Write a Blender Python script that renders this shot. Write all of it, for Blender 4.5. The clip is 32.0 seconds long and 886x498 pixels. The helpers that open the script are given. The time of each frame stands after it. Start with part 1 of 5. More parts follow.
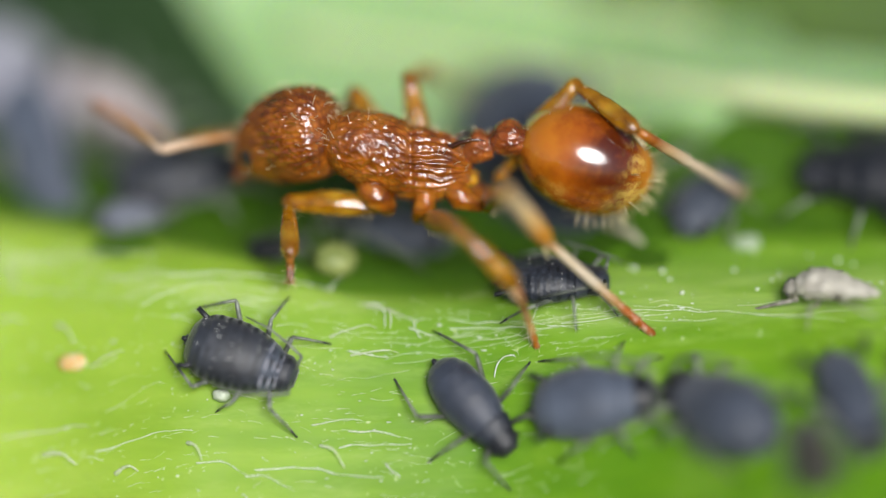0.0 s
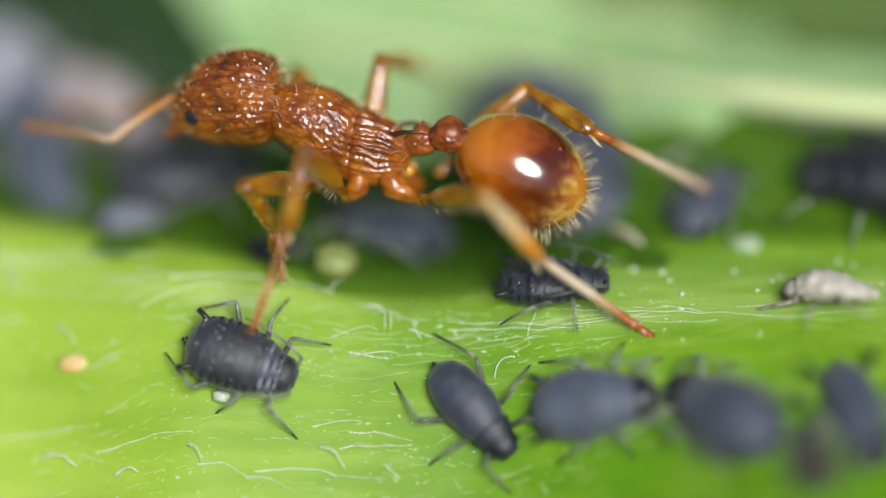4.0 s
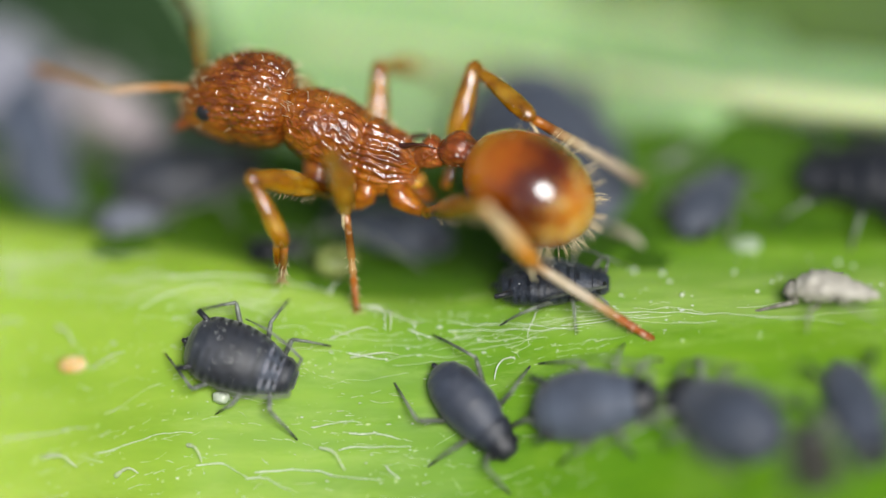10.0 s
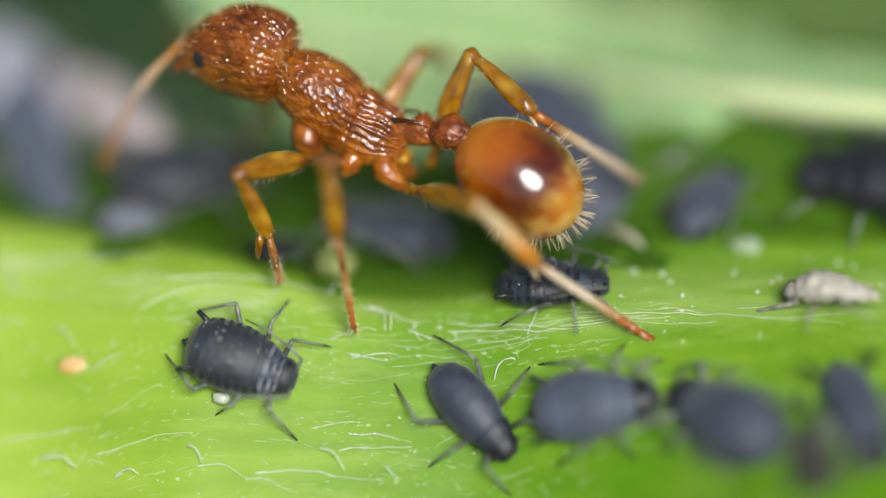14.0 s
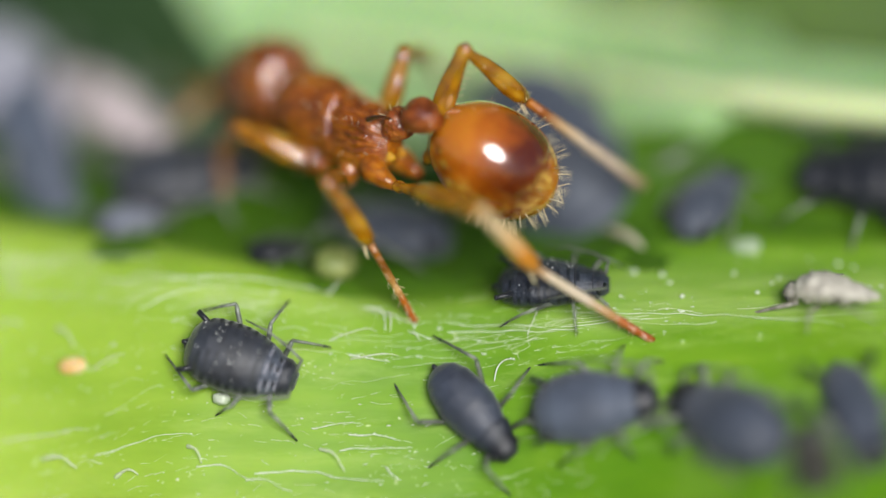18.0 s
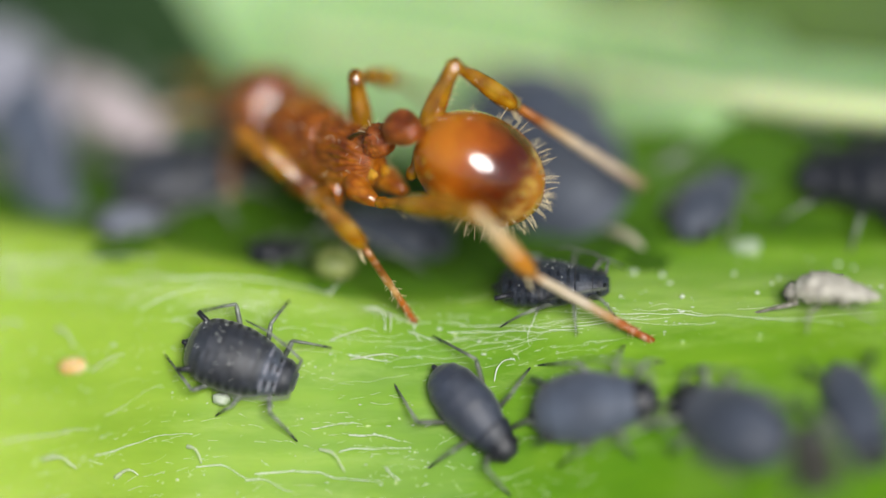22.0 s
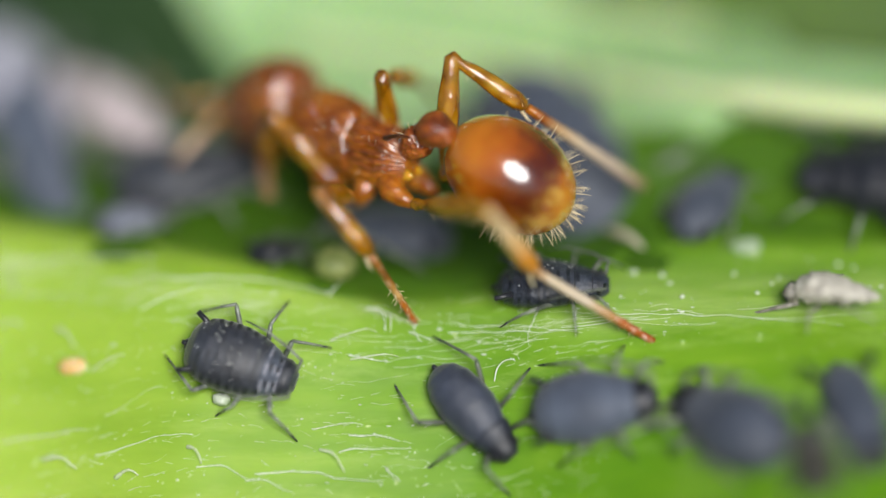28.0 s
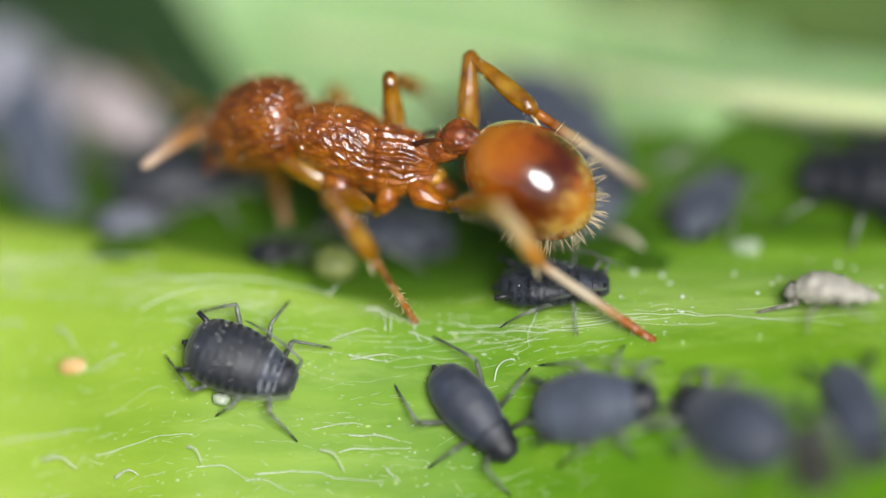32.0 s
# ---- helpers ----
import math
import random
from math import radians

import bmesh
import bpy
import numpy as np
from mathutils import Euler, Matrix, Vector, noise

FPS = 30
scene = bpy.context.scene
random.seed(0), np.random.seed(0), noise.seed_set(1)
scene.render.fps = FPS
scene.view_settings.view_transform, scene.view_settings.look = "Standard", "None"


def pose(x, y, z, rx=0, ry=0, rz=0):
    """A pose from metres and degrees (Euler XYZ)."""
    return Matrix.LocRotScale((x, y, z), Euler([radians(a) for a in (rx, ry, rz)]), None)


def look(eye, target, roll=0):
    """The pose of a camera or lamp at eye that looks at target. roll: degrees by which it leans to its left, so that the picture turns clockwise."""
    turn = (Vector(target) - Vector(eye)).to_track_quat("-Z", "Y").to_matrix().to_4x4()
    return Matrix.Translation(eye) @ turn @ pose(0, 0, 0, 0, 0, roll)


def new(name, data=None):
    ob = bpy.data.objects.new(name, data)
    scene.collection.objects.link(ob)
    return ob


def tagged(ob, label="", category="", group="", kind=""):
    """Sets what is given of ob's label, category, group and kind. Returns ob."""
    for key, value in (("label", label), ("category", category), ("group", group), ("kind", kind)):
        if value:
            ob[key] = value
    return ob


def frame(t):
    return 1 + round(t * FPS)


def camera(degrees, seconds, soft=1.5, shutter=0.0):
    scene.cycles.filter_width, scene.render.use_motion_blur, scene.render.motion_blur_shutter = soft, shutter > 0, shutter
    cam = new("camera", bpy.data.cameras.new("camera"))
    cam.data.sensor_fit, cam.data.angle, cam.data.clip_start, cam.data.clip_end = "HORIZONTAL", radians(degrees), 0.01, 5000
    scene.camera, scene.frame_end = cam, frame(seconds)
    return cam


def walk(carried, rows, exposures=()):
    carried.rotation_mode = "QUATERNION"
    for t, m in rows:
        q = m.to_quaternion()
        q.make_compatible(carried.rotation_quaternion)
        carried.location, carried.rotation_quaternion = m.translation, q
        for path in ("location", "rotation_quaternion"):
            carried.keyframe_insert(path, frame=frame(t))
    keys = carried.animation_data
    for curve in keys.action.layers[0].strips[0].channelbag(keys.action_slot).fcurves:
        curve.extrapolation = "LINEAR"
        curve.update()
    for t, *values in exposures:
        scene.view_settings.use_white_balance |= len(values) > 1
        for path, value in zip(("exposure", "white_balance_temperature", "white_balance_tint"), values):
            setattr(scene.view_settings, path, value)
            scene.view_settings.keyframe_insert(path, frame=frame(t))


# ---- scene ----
# A close view of an ant among aphids on a leaf. Lengths below are in millimetres and are scaled to metres.
MM = 0.001
TILT = radians(28)
REACH = 80.0                                                    # from the lens to the plane of focus
AWAY = Vector((0, math.cos(TILT), -math.sin(TILT)))            # the way of sight
RISE = Vector((0, math.sin(TILT), math.cos(TILT)))
SIDE = Vector((1, 0, 0))


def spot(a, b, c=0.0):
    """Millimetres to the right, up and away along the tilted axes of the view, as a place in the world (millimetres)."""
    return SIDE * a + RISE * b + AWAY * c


cam = camera(2 * math.degrees(math.atan(4.9 / REACH)), 32.0, soft=1.5, shutter=0.3)
cam.data.dof.use_dof = True
cam.data.dof.focus_distance = (REACH + 0.08) * MM
cam.data.dof.aperture_fstop = 15.5


def stand(lift):
    eye = spot(0, lift, -REACH) * MM
    return look(eye, eye + AWAY * 0.08)


walk(cam, [(0, stand(-0.020)), (6, stand(-0.002)), (10, stand(0.004)), (17, stand(0.017)), (32, stand(0.024))],
     exposures=[(0, 0.0), (32, 0.0)])

# ---- light: a bright hazy sky and a broad veiled sun behind the camera ----
world = bpy.data.worlds.new("world")
scene.world = world
world.use_nodes = True
sky = world.node_tree.nodes.new("ShaderNodeTexSky")
sky.sky_type, sky.sun_disc, sky.sun_elevation, sky.sun_rotation = "NISHITA", False, radians(40), radians(170)
world.node_tree.links.new(sky.outputs[0], world.node_tree.nodes["Background"].inputs[0])
world.node_tree.nodes["Background"].inputs[1].default_value = 0.055
sun = new("sun", bpy.data.lights.new("sun", "SUN"))
sun.data.energy, sun.data.angle, sun.data.color = 4.1, radians(31), (1.0, 0.98, 0.955)
sun.matrix_world = look((SIDE * 0.27 + RISE * 0.13 - AWAY) * 0.2, (0, 0, 0))

# ---- materials ----
def shader(name, rough=0.5, spec=0.5):
    mat = bpy.data.materials.new(name)
    mat.use_nodes = True
    bsdf = mat.node_tree.nodes["Principled BSDF"]
    bsdf.inputs["Roughness"].default_value = rough
    bsdf.inputs["Specular IOR Level"].default_value = spec
    return mat, mat.node_tree, bsdf


def node(tree, kind, **inputs):
    n = tree.nodes.new(kind)
    for key, value in inputs.items():
        n.inputs[key.replace("_", " ")].default_value = value
    return n


def ramp(tree, source, stops):
    n = tree.nodes.new("ShaderNodeValToRGB")
    while len(n.color_ramp.elements) < len(stops):
        n.color_ramp.elements.new(0.5)
    for e, (at, colour) in zip(n.color_ramp.elements, stops):
        e.position, e.color = at, (*colour, 1)
    tree.links.new(source, n.inputs[0])
    return n.outputs[0]


def coords(tree, scale=(1, 1, 1), turn=0.0):
    c = tree.nodes.new("ShaderNodeTexCoord")
    m = tree.nodes.new("ShaderNodeMapping")
    m.inputs["Scale"].default_value = scale
    m.inputs["Rotation"].default_value = (0, 0, turn)
    tree.links.new(c.outputs["Object"], m.inputs["Vector"])
    return m.outputs[0]


def grain(tree, vec, scale, detail=4.0, rough=0.55):
    n = node(tree, "ShaderNodeTexNoise", Scale=scale, Detail=detail, Roughness=rough)
    tree.links.new(vec, n.inputs["Vector"])
    return n.outputs["Fac"]


def mix(tree, fac, one, two, blend="MIX"):
    n = tree.nodes.new("ShaderNodeMix")
    n.data_type, n.blend_type = "RGBA", blend
    for socket, value in ((n.inputs[0], fac), (n.inputs[6], one), (n.inputs[7], two)):
        if isinstance(value, (int, float)):
            socket.default_value = value
        elif isinstance(value, tuple):
            socket.default_value = (*value, 1)
        else:
            tree.links.new(value, socket)
    return n.outputs[2]


def bumped(tree, bsdf, height, strength, distance, coat=False):
    n = node(tree, "ShaderNodeBump", Strength=strength, Distance=distance)
    tree.links.new(height, n.inputs["Height"])
    tree.links.new(n.outputs[0], bsdf.inputs["Normal"])
    if coat:
        tree.links.new(n.outputs[0], bsdf.inputs["Coat Normal"])


def leaf_material(name, dark, mid, pale, rough=0.42, streak=0.5, fleck=True):
    mat, tree, bsdf = shader(name, rough, 0.25)
    along = coords(tree, (0.16, 1, 1))
    plain = coords(tree)
    streaks = grain(tree, along, 3000, 5)
    patches = grain(tree, coords(tree, (0.5, 1, 1)), 520, 3)
    cells = node(tree, "ShaderNodeTexVoronoi", Scale=15000)
    tree.links.new(coords(tree, (0.4, 1, 1)), cells.inputs["Vector"])
    base = ramp(tree, patches, ((0.30, dark), (0.52, mid), (0.75, pale)))
    lines = ramp(tree, streaks, ((0.35, dark), (0.55, mid), (0.72, pale)))
    colour = mix(tree, streak, base, lines)
    if fleck:
        wax = grain(tree, coords(tree, (0.26, 1, 1)), 1300, 8, 0.74)
        colour = mix(tree, ramp(tree, wax, ((0.50, (0, 0, 0)), (0.74, (0.45, 0.45, 0.45)))), colour, (0.50, 0.64, 0.20))
        where = tree.nodes.new("ShaderNodeSeparateXYZ")
        tree.links.new(plain, where.inputs[0])
        drift = node(tree, "ShaderNodeMath")
        drift.operation = "MULTIPLY_ADD"
        drift.inputs[1].default_value = 0.005
        tree.links.new(grain(tree, coords(tree, (0.6, 1, 1)), 380, 4), drift.inputs[0])
        tree.links.new(where.outputs["X"], drift.inputs[2])
        bloom = tree.nodes.new("ShaderNodeMapRange")
        bloom.inputs["From Min"].default_value, bloom.inputs["From Max"].default_value = 0.0025, -0.003
        tree.links.new(drift.outputs[0], bloom.inputs["Value"])
        colour = mix(tree, ramp(tree, bloom.outputs[0], ((0.0, (0, 0, 0)), (1.0, (0.88, 0.88, 0.88)))), colour, mix(tree, streaks, (0.295, 0.48, 0.024), (0.46, 0.60, 0.105)))
        rib, base_tint, trough_shade = (tree.nodes.new("ShaderNodeAttribute") for _ in range(3))
        rib.attribute_name, base_tint.attribute_name, trough_shade.attribute_name = "rib", "base", "trough_shade"
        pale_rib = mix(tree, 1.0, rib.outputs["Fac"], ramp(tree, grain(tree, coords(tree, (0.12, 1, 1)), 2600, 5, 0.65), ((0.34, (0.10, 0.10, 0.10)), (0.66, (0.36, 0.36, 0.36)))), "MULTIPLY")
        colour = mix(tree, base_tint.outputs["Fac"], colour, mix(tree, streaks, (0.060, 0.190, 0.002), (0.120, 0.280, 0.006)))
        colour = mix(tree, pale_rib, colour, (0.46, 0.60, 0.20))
        # Shade of the hollow is put into the colour, darker behind the ridge.
        colour = mix(tree, trough_shade.outputs["Fac"], colour, ramp(tree, patches, ((0.30, (0.032, 0.084, 0.005)), (0.52, (0.062, 0.148, 0.008)), (0.75, (0.105, 0.208, 0.014)))))
        dust = grain(tree, plain, 9000, 3, 0.6)
        colour = mix(tree, ramp(tree, dust, ((0.66, (0, 0, 0)), (0.76, (0.7, 0.7, 0.7)))), colour, (0.66, 0.76, 0.42))
    tree.links.new(colour, bsdf.inputs["Base Color"])
    bsdf.inputs["Subsurface Weight"].default_value = 0.25
    bsdf.inputs["Subsurface Radius"].default_value = (0.6, 1.0, 0.1)
    bsdf.inputs["Subsurface Scale"].default_value = 0.0002
    both = mix(tree, 0.22, streaks, cells.outputs["Distance"])
    bumped(tree, bsdf, both, 0.16, 0.00004)
    return mat


def cuticle(name, dark, mid, light, rough=0.32, relief=0.6, scale=16000, coat=1.0, glow=0.2, clear=0.0, ior=1.8):
    """Ant cuticle: translucent amber under a clear gloss, wrinkled at fine scale."""
    mat, tree, bsdf = shader(name, rough + 0.15, 0.08)
    vec = coords(tree)
    stretched = coords(tree, (0.45, 1, 1))
    big = grain(tree, vec, 2600, 3)
    fine = grain(tree, stretched, scale, 5, 0.6)
    pits = node(tree, "ShaderNodeTexVoronoi", Scale=scale * 1.1)
    tree.links.new(stretched, pits.inputs["Vector"])
    # Brown groove shadow is put into the colour: darker at the cell rims.
    tree.links.new(mix(tree, 0.45, ramp(tree, big, ((0.30, dark), (0.52, mid), (0.72, light))),
                       ramp(tree, mix(tree, 0.5, fine, pits.outputs["Distance"]), ((0.30, light), (0.45, mid), (0.62, dark)))), bsdf.inputs["Base Color"])
    bsdf.inputs["Subsurface Weight"].default_value = glow
    bsdf.inputs["Subsurface Radius"].default_value = (1.0, 0.30, 0.04)
    bsdf.inputs["Subsurface Scale"].default_value = 0.00012
    bsdf.inputs["Transmission Weight"].default_value = clear
    bsdf.inputs["Coat Weight"].default_value = coat
    bsdf.inputs["Coat Roughness"].default_value = 0.03
    bsdf.inputs["Coat IOR"].default_value = ior
    bumped(tree, bsdf, mix(tree, 0.5, fine, pits.outputs["Distance"]), relief, 0.00006, True)
    return mat


def aphid_material(name, dark, mid, light, rough=0.5, bars=0.0):
    """Aphid skin: blue-black under a thin grey wax bloom, with broken dark bars across the back."""
    mat, tree, bsdf = shader(name, rough, 0.4)
    vec = coords(tree)
    big = grain(tree, vec, 2400, 4)
    fine = grain(tree, vec, 22000, 4, 0.65)
    colour = mix(tree, 0.4, ramp(tree, big, ((0.30, dark), (0.52, mid), (0.75, light))),
                 ramp(tree, fine, ((0.35, dark), (0.55, mid), (0.78, light))))
    if bars:
        wave = node(tree, "ShaderNodeTexWave", Scale=2900.0, Distortion=1.2, Detail=2.0)
        wave.inputs["Detail Scale"].default_value = 2.0
        tree.links.new(vec, wave.inputs["Vector"])
        cut = ramp(tree, grain(tree, coords(tree, (0.6, 1, 1)), 5200, 3), ((0.46, (0, 0, 0)), (0.56, (bars, bars, bars))))
        stripe = ramp(tree, wave.outputs["Fac"], ((0.10, (1, 1, 1)), (0.40, (0, 0, 0))))
        colour = mix(tree, mix(tree, 1.0, cut, stripe, "MULTIPLY"), colour, dark)
    tree.links.new(colour, bsdf.inputs["Base Color"])
    bsdf.inputs["Sheen Weight"].default_value = 0.25 if mid[0] > 0.03 else 0.04
    bsdf.inputs["Sheen Roughness"].default_value = 0.5
    bsdf.inputs["Coat Weight"].default_value = 0.16 if rough < 0.48 else 0.05
    bsdf.inputs["Coat Roughness"].default_value = 0.34
    bumped(tree, bsdf, fine, 0.5, 0.00003)
    return mat


def plain_material(name, dark, light, rough=0.4, scale=6000, alpha=1.0, sss=0.0):
    mat, tree, bsdf = shader(name, rough, 0.5)
    tree.links.new(ramp(tree, grain(tree, coords(tree), scale, 4), ((0.32, dark), (0.68, light))), bsdf.inputs["Base Color"])
    bsdf.inputs["Alpha"].default_value = alpha
    bsdf.inputs["Subsurface Weight"].default_value = sss
    bsdf.inputs["Subsurface Scale"].default_value = 0.0001
    return mat


LEAF = leaf_material("leaf_green", (0.092, 0.232, 0.008), (0.160, 0.328, 0.014), (0.265, 0.435, 0.032))
LEAF_FAR = leaf_material("far_leaf_green", (0.21, 0.37, 0.13), (0.335, 0.52, 0.23), (0.43, 0.60, 0.32), 0.5, 0.3, False)
LEAF_OLIVE = leaf_material("olive_leaf", (0.045, 0.09, 0.02), (0.085, 0.15, 0.03), (0.13, 0.20, 0.04), 0.6, 0.3, False)
# Darker leaf green, painted for the shade in the hollow.
LEAF_SHADED = leaf_material("shaded_leaf_green", (0.032, 0.084, 0.005), (0.062, 0.148, 0.008), (0.105, 0.208, 0.014), 0.5, 0.4, False)
RIB = leaf_material("leaf_rib_pale", (0.46, 0.56, 0.26), (0.58, 0.66, 0.36), (0.68, 0.74, 0.46), 0.5, 0.5, False)
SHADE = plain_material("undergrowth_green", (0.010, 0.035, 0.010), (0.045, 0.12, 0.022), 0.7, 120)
ANT = cuticle("ant_cuticle", (0.085, 0.019, 0.003), (0.295, 0.076, 0.004), (0.52, 0.180, 0.012), 0.12, 0.22, 13000, ior=1.75)
ANT_COXA = cuticle("ant_hip_cuticle", (0.14, 0.030, 0.003), (0.44, 0.130, 0.006), (0.62, 0.25, 0.02), 0.16, 0.4, 9000, 0.9, 0.25, 0.2, 1.6)
ANT_HEAD = cuticle("ant_head_cuticle", (0.075, 0.017, 0.004), (0.270, 0.070, 0.006), (0.48, 0.165, 0.018), 0.12, 0.22, 13000, ior=1.75)
ANT_NODE = cuticle("ant_waist_cuticle", (0.055, 0.011, 0.004), (0.27, 0.062, 0.010), (0.46, 0.15, 0.03), 0.25, 0.35, 12000, 0.9, ior=1.6)
ANT_SPINE = cuticle("ant_spine_cuticle", (0.020, 0.005, 0.002), (0.055, 0.014, 0.003), (0.13, 0.035, 0.006), 0.2, 0.3, 12000, 0.9, 0.1, ior=1.6)
ANT_PALE = cuticle("ant_pale_cuticle", (0.34, 0.13, 0.006), (0.52, 0.25, 0.010), (0.66, 0.40, 0.04), 0.2, 0.3, 9000, 0.8, 0.3, ior=1.6)
ANT_LEG = cuticle("ant_leg_cuticle", (0.17, 0.042, 0.001), (0.62, 0.260, 0.003), (0.90, 0.54, 0.045), 0.06, 0.6, 8000, 0.9, 0.10, 0.55, 1.65)
EYE = plain_material("ant_eye_black", (0.008, 0.008, 0.010), (0.03, 0.03, 0.035), 0.3, 30000)
APHID = aphid_material("aphid_skin", (0.009, 0.010, 0.013), (0.036, 0.041, 0.053), (0.096, 0.104, 0.124), 0.34, 0.8)
APHID_ROUGH = aphid_material("aphid_skin_rough", (0.007, 0.009, 0.013), (0.028, 0.034, 0.047), (0.105, 0.120, 0.150), 0.34, 0.9)
APHID_PLAIN = aphid_material("aphid_skin_smooth", (0.020, 0.024, 0.036), (0.040, 0.049, 0.073), (0.070, 0.084, 0.118), 0.40)
APHID_BROWN = aphid_material("aphid_skin_brown", (0.020, 0.018, 0.012), (0.045, 0.042, 0.030), (0.085, 0.080, 0.060), 0.5)
APHID_GREY = aphid_material("aphid_skin_waxy", (0.040, 0.050, 0.072), (0.078, 0.096, 0.136), (0.125, 0.152, 0.205), 0.6)
APHID_SLATE = aphid_material("aphid_skin_slate", (0.026, 0.032, 0.046), (0.055, 0.067, 0.094), (0.098, 0.114, 0.152), 0.5)
APHID_DARK = aphid_material("aphid_skin_black", (0.007, 0.008, 0.011), (0.018, 0.020, 0.026), (0.055, 0.058, 0.070), 0.32)
APHID_DUSK = aphid_material("aphid_skin_dusk", (0.011, 0.013, 0.019), (0.025, 0.030, 0.043), (0.050, 0.058, 0.080), 0.38)
APHID_BAR = aphid_material("aphid_back_bar", (0.006, 0.007, 0.010), (0.014, 0.016, 0.023), (0.030, 0.034, 0.046), 0.45)
APHID_LEG = plain_material("aphid_leg", (0.060, 0.070, 0.058), (0.27, 0.30, 0.24), 0.3, 6000)
APHID_FAINT = plain_material("aphid_leg_clear", (0.06, 0.07, 0.055), (0.17, 0.19, 0.15), 0.3, 6000, 0.8)
APHID_SHIN = plain_material("aphid_shin", (0.08, 0.095, 0.075), (0.25, 0.28, 0.22), 0.35, 9000)
HUSK = plain_material("shed_skin", (0.36, 0.33, 0.27), (0.62, 0.59, 0.50), 0.5, 7000, 0.9)
HUSK_HEAD = plain_material("shed_skin_head", (0.10, 0.09, 0.07), (0.40, 0.38, 0.32), 0.4, 12000)
APHID_WAX = aphid_material("aphid_skin_pale_wax", (0.105, 0.115, 0.145), (0.175, 0.19, 0.235), (0.26, 0.275, 0.33), 0.6)
APHID_LILAC = aphid_material("aphid_skin_lilac", (0.20, 0.20, 0.24), (0.33, 0.33, 0.38), (0.46, 0.46, 0.52), 0.6)
PINK = plain_material("pale_pink_skin", (0.34, 0.29, 0.29), (0.60, 0.51, 0.51), 0.5, 1500)
HAIR = plain_material("plant_hair", (0.88, 0.92, 0.82), (0.97, 0.98, 0.94), 0.15, 9000, 0.95)
HAIR_SOFT = plain_material("plant_hair_clear", (0.74, 0.84, 0.52), (0.92, 0.96, 0.80), 0.15, 9000, 0.36)
HAIR_FINE = plain_material("plant_hair_fine", (0.78, 0.86, 0.58), (0.94, 0.97, 0.84), 0.15, 9000, 0.85)
BRISTLE = plain_material("pale_bristle", (0.60, 0.45, 0.22), (0.85, 0.75, 0.50), 0.3, 9000)
PALE_STICK = plain_material("stick_pale", (0.42, 0.38, 0.26), (0.62, 0.58, 0.44), 0.5, 6000, 0.75)
EGG = plain_material("orange_egg", (0.92, 0.46, 0.12), (0.97, 0.76, 0.48), 0.35, 9000, 0.85, 0.5)
BUD = plain_material("olive_swelling", (0.15, 0.20, 0.045), (0.32, 0.36, 0.12), 0.5, 3000)
DEW = plain_material("blurred_dew", (0.45, 0.58, 0.38), (0.70, 0.78, 0.62), 0.1, 6000, 0.5)
DROP = plain_material("honeydew", (0.60, 0.70, 0.50), (0.85, 0.90, 0.78), 0.15, 6000, 0.8)


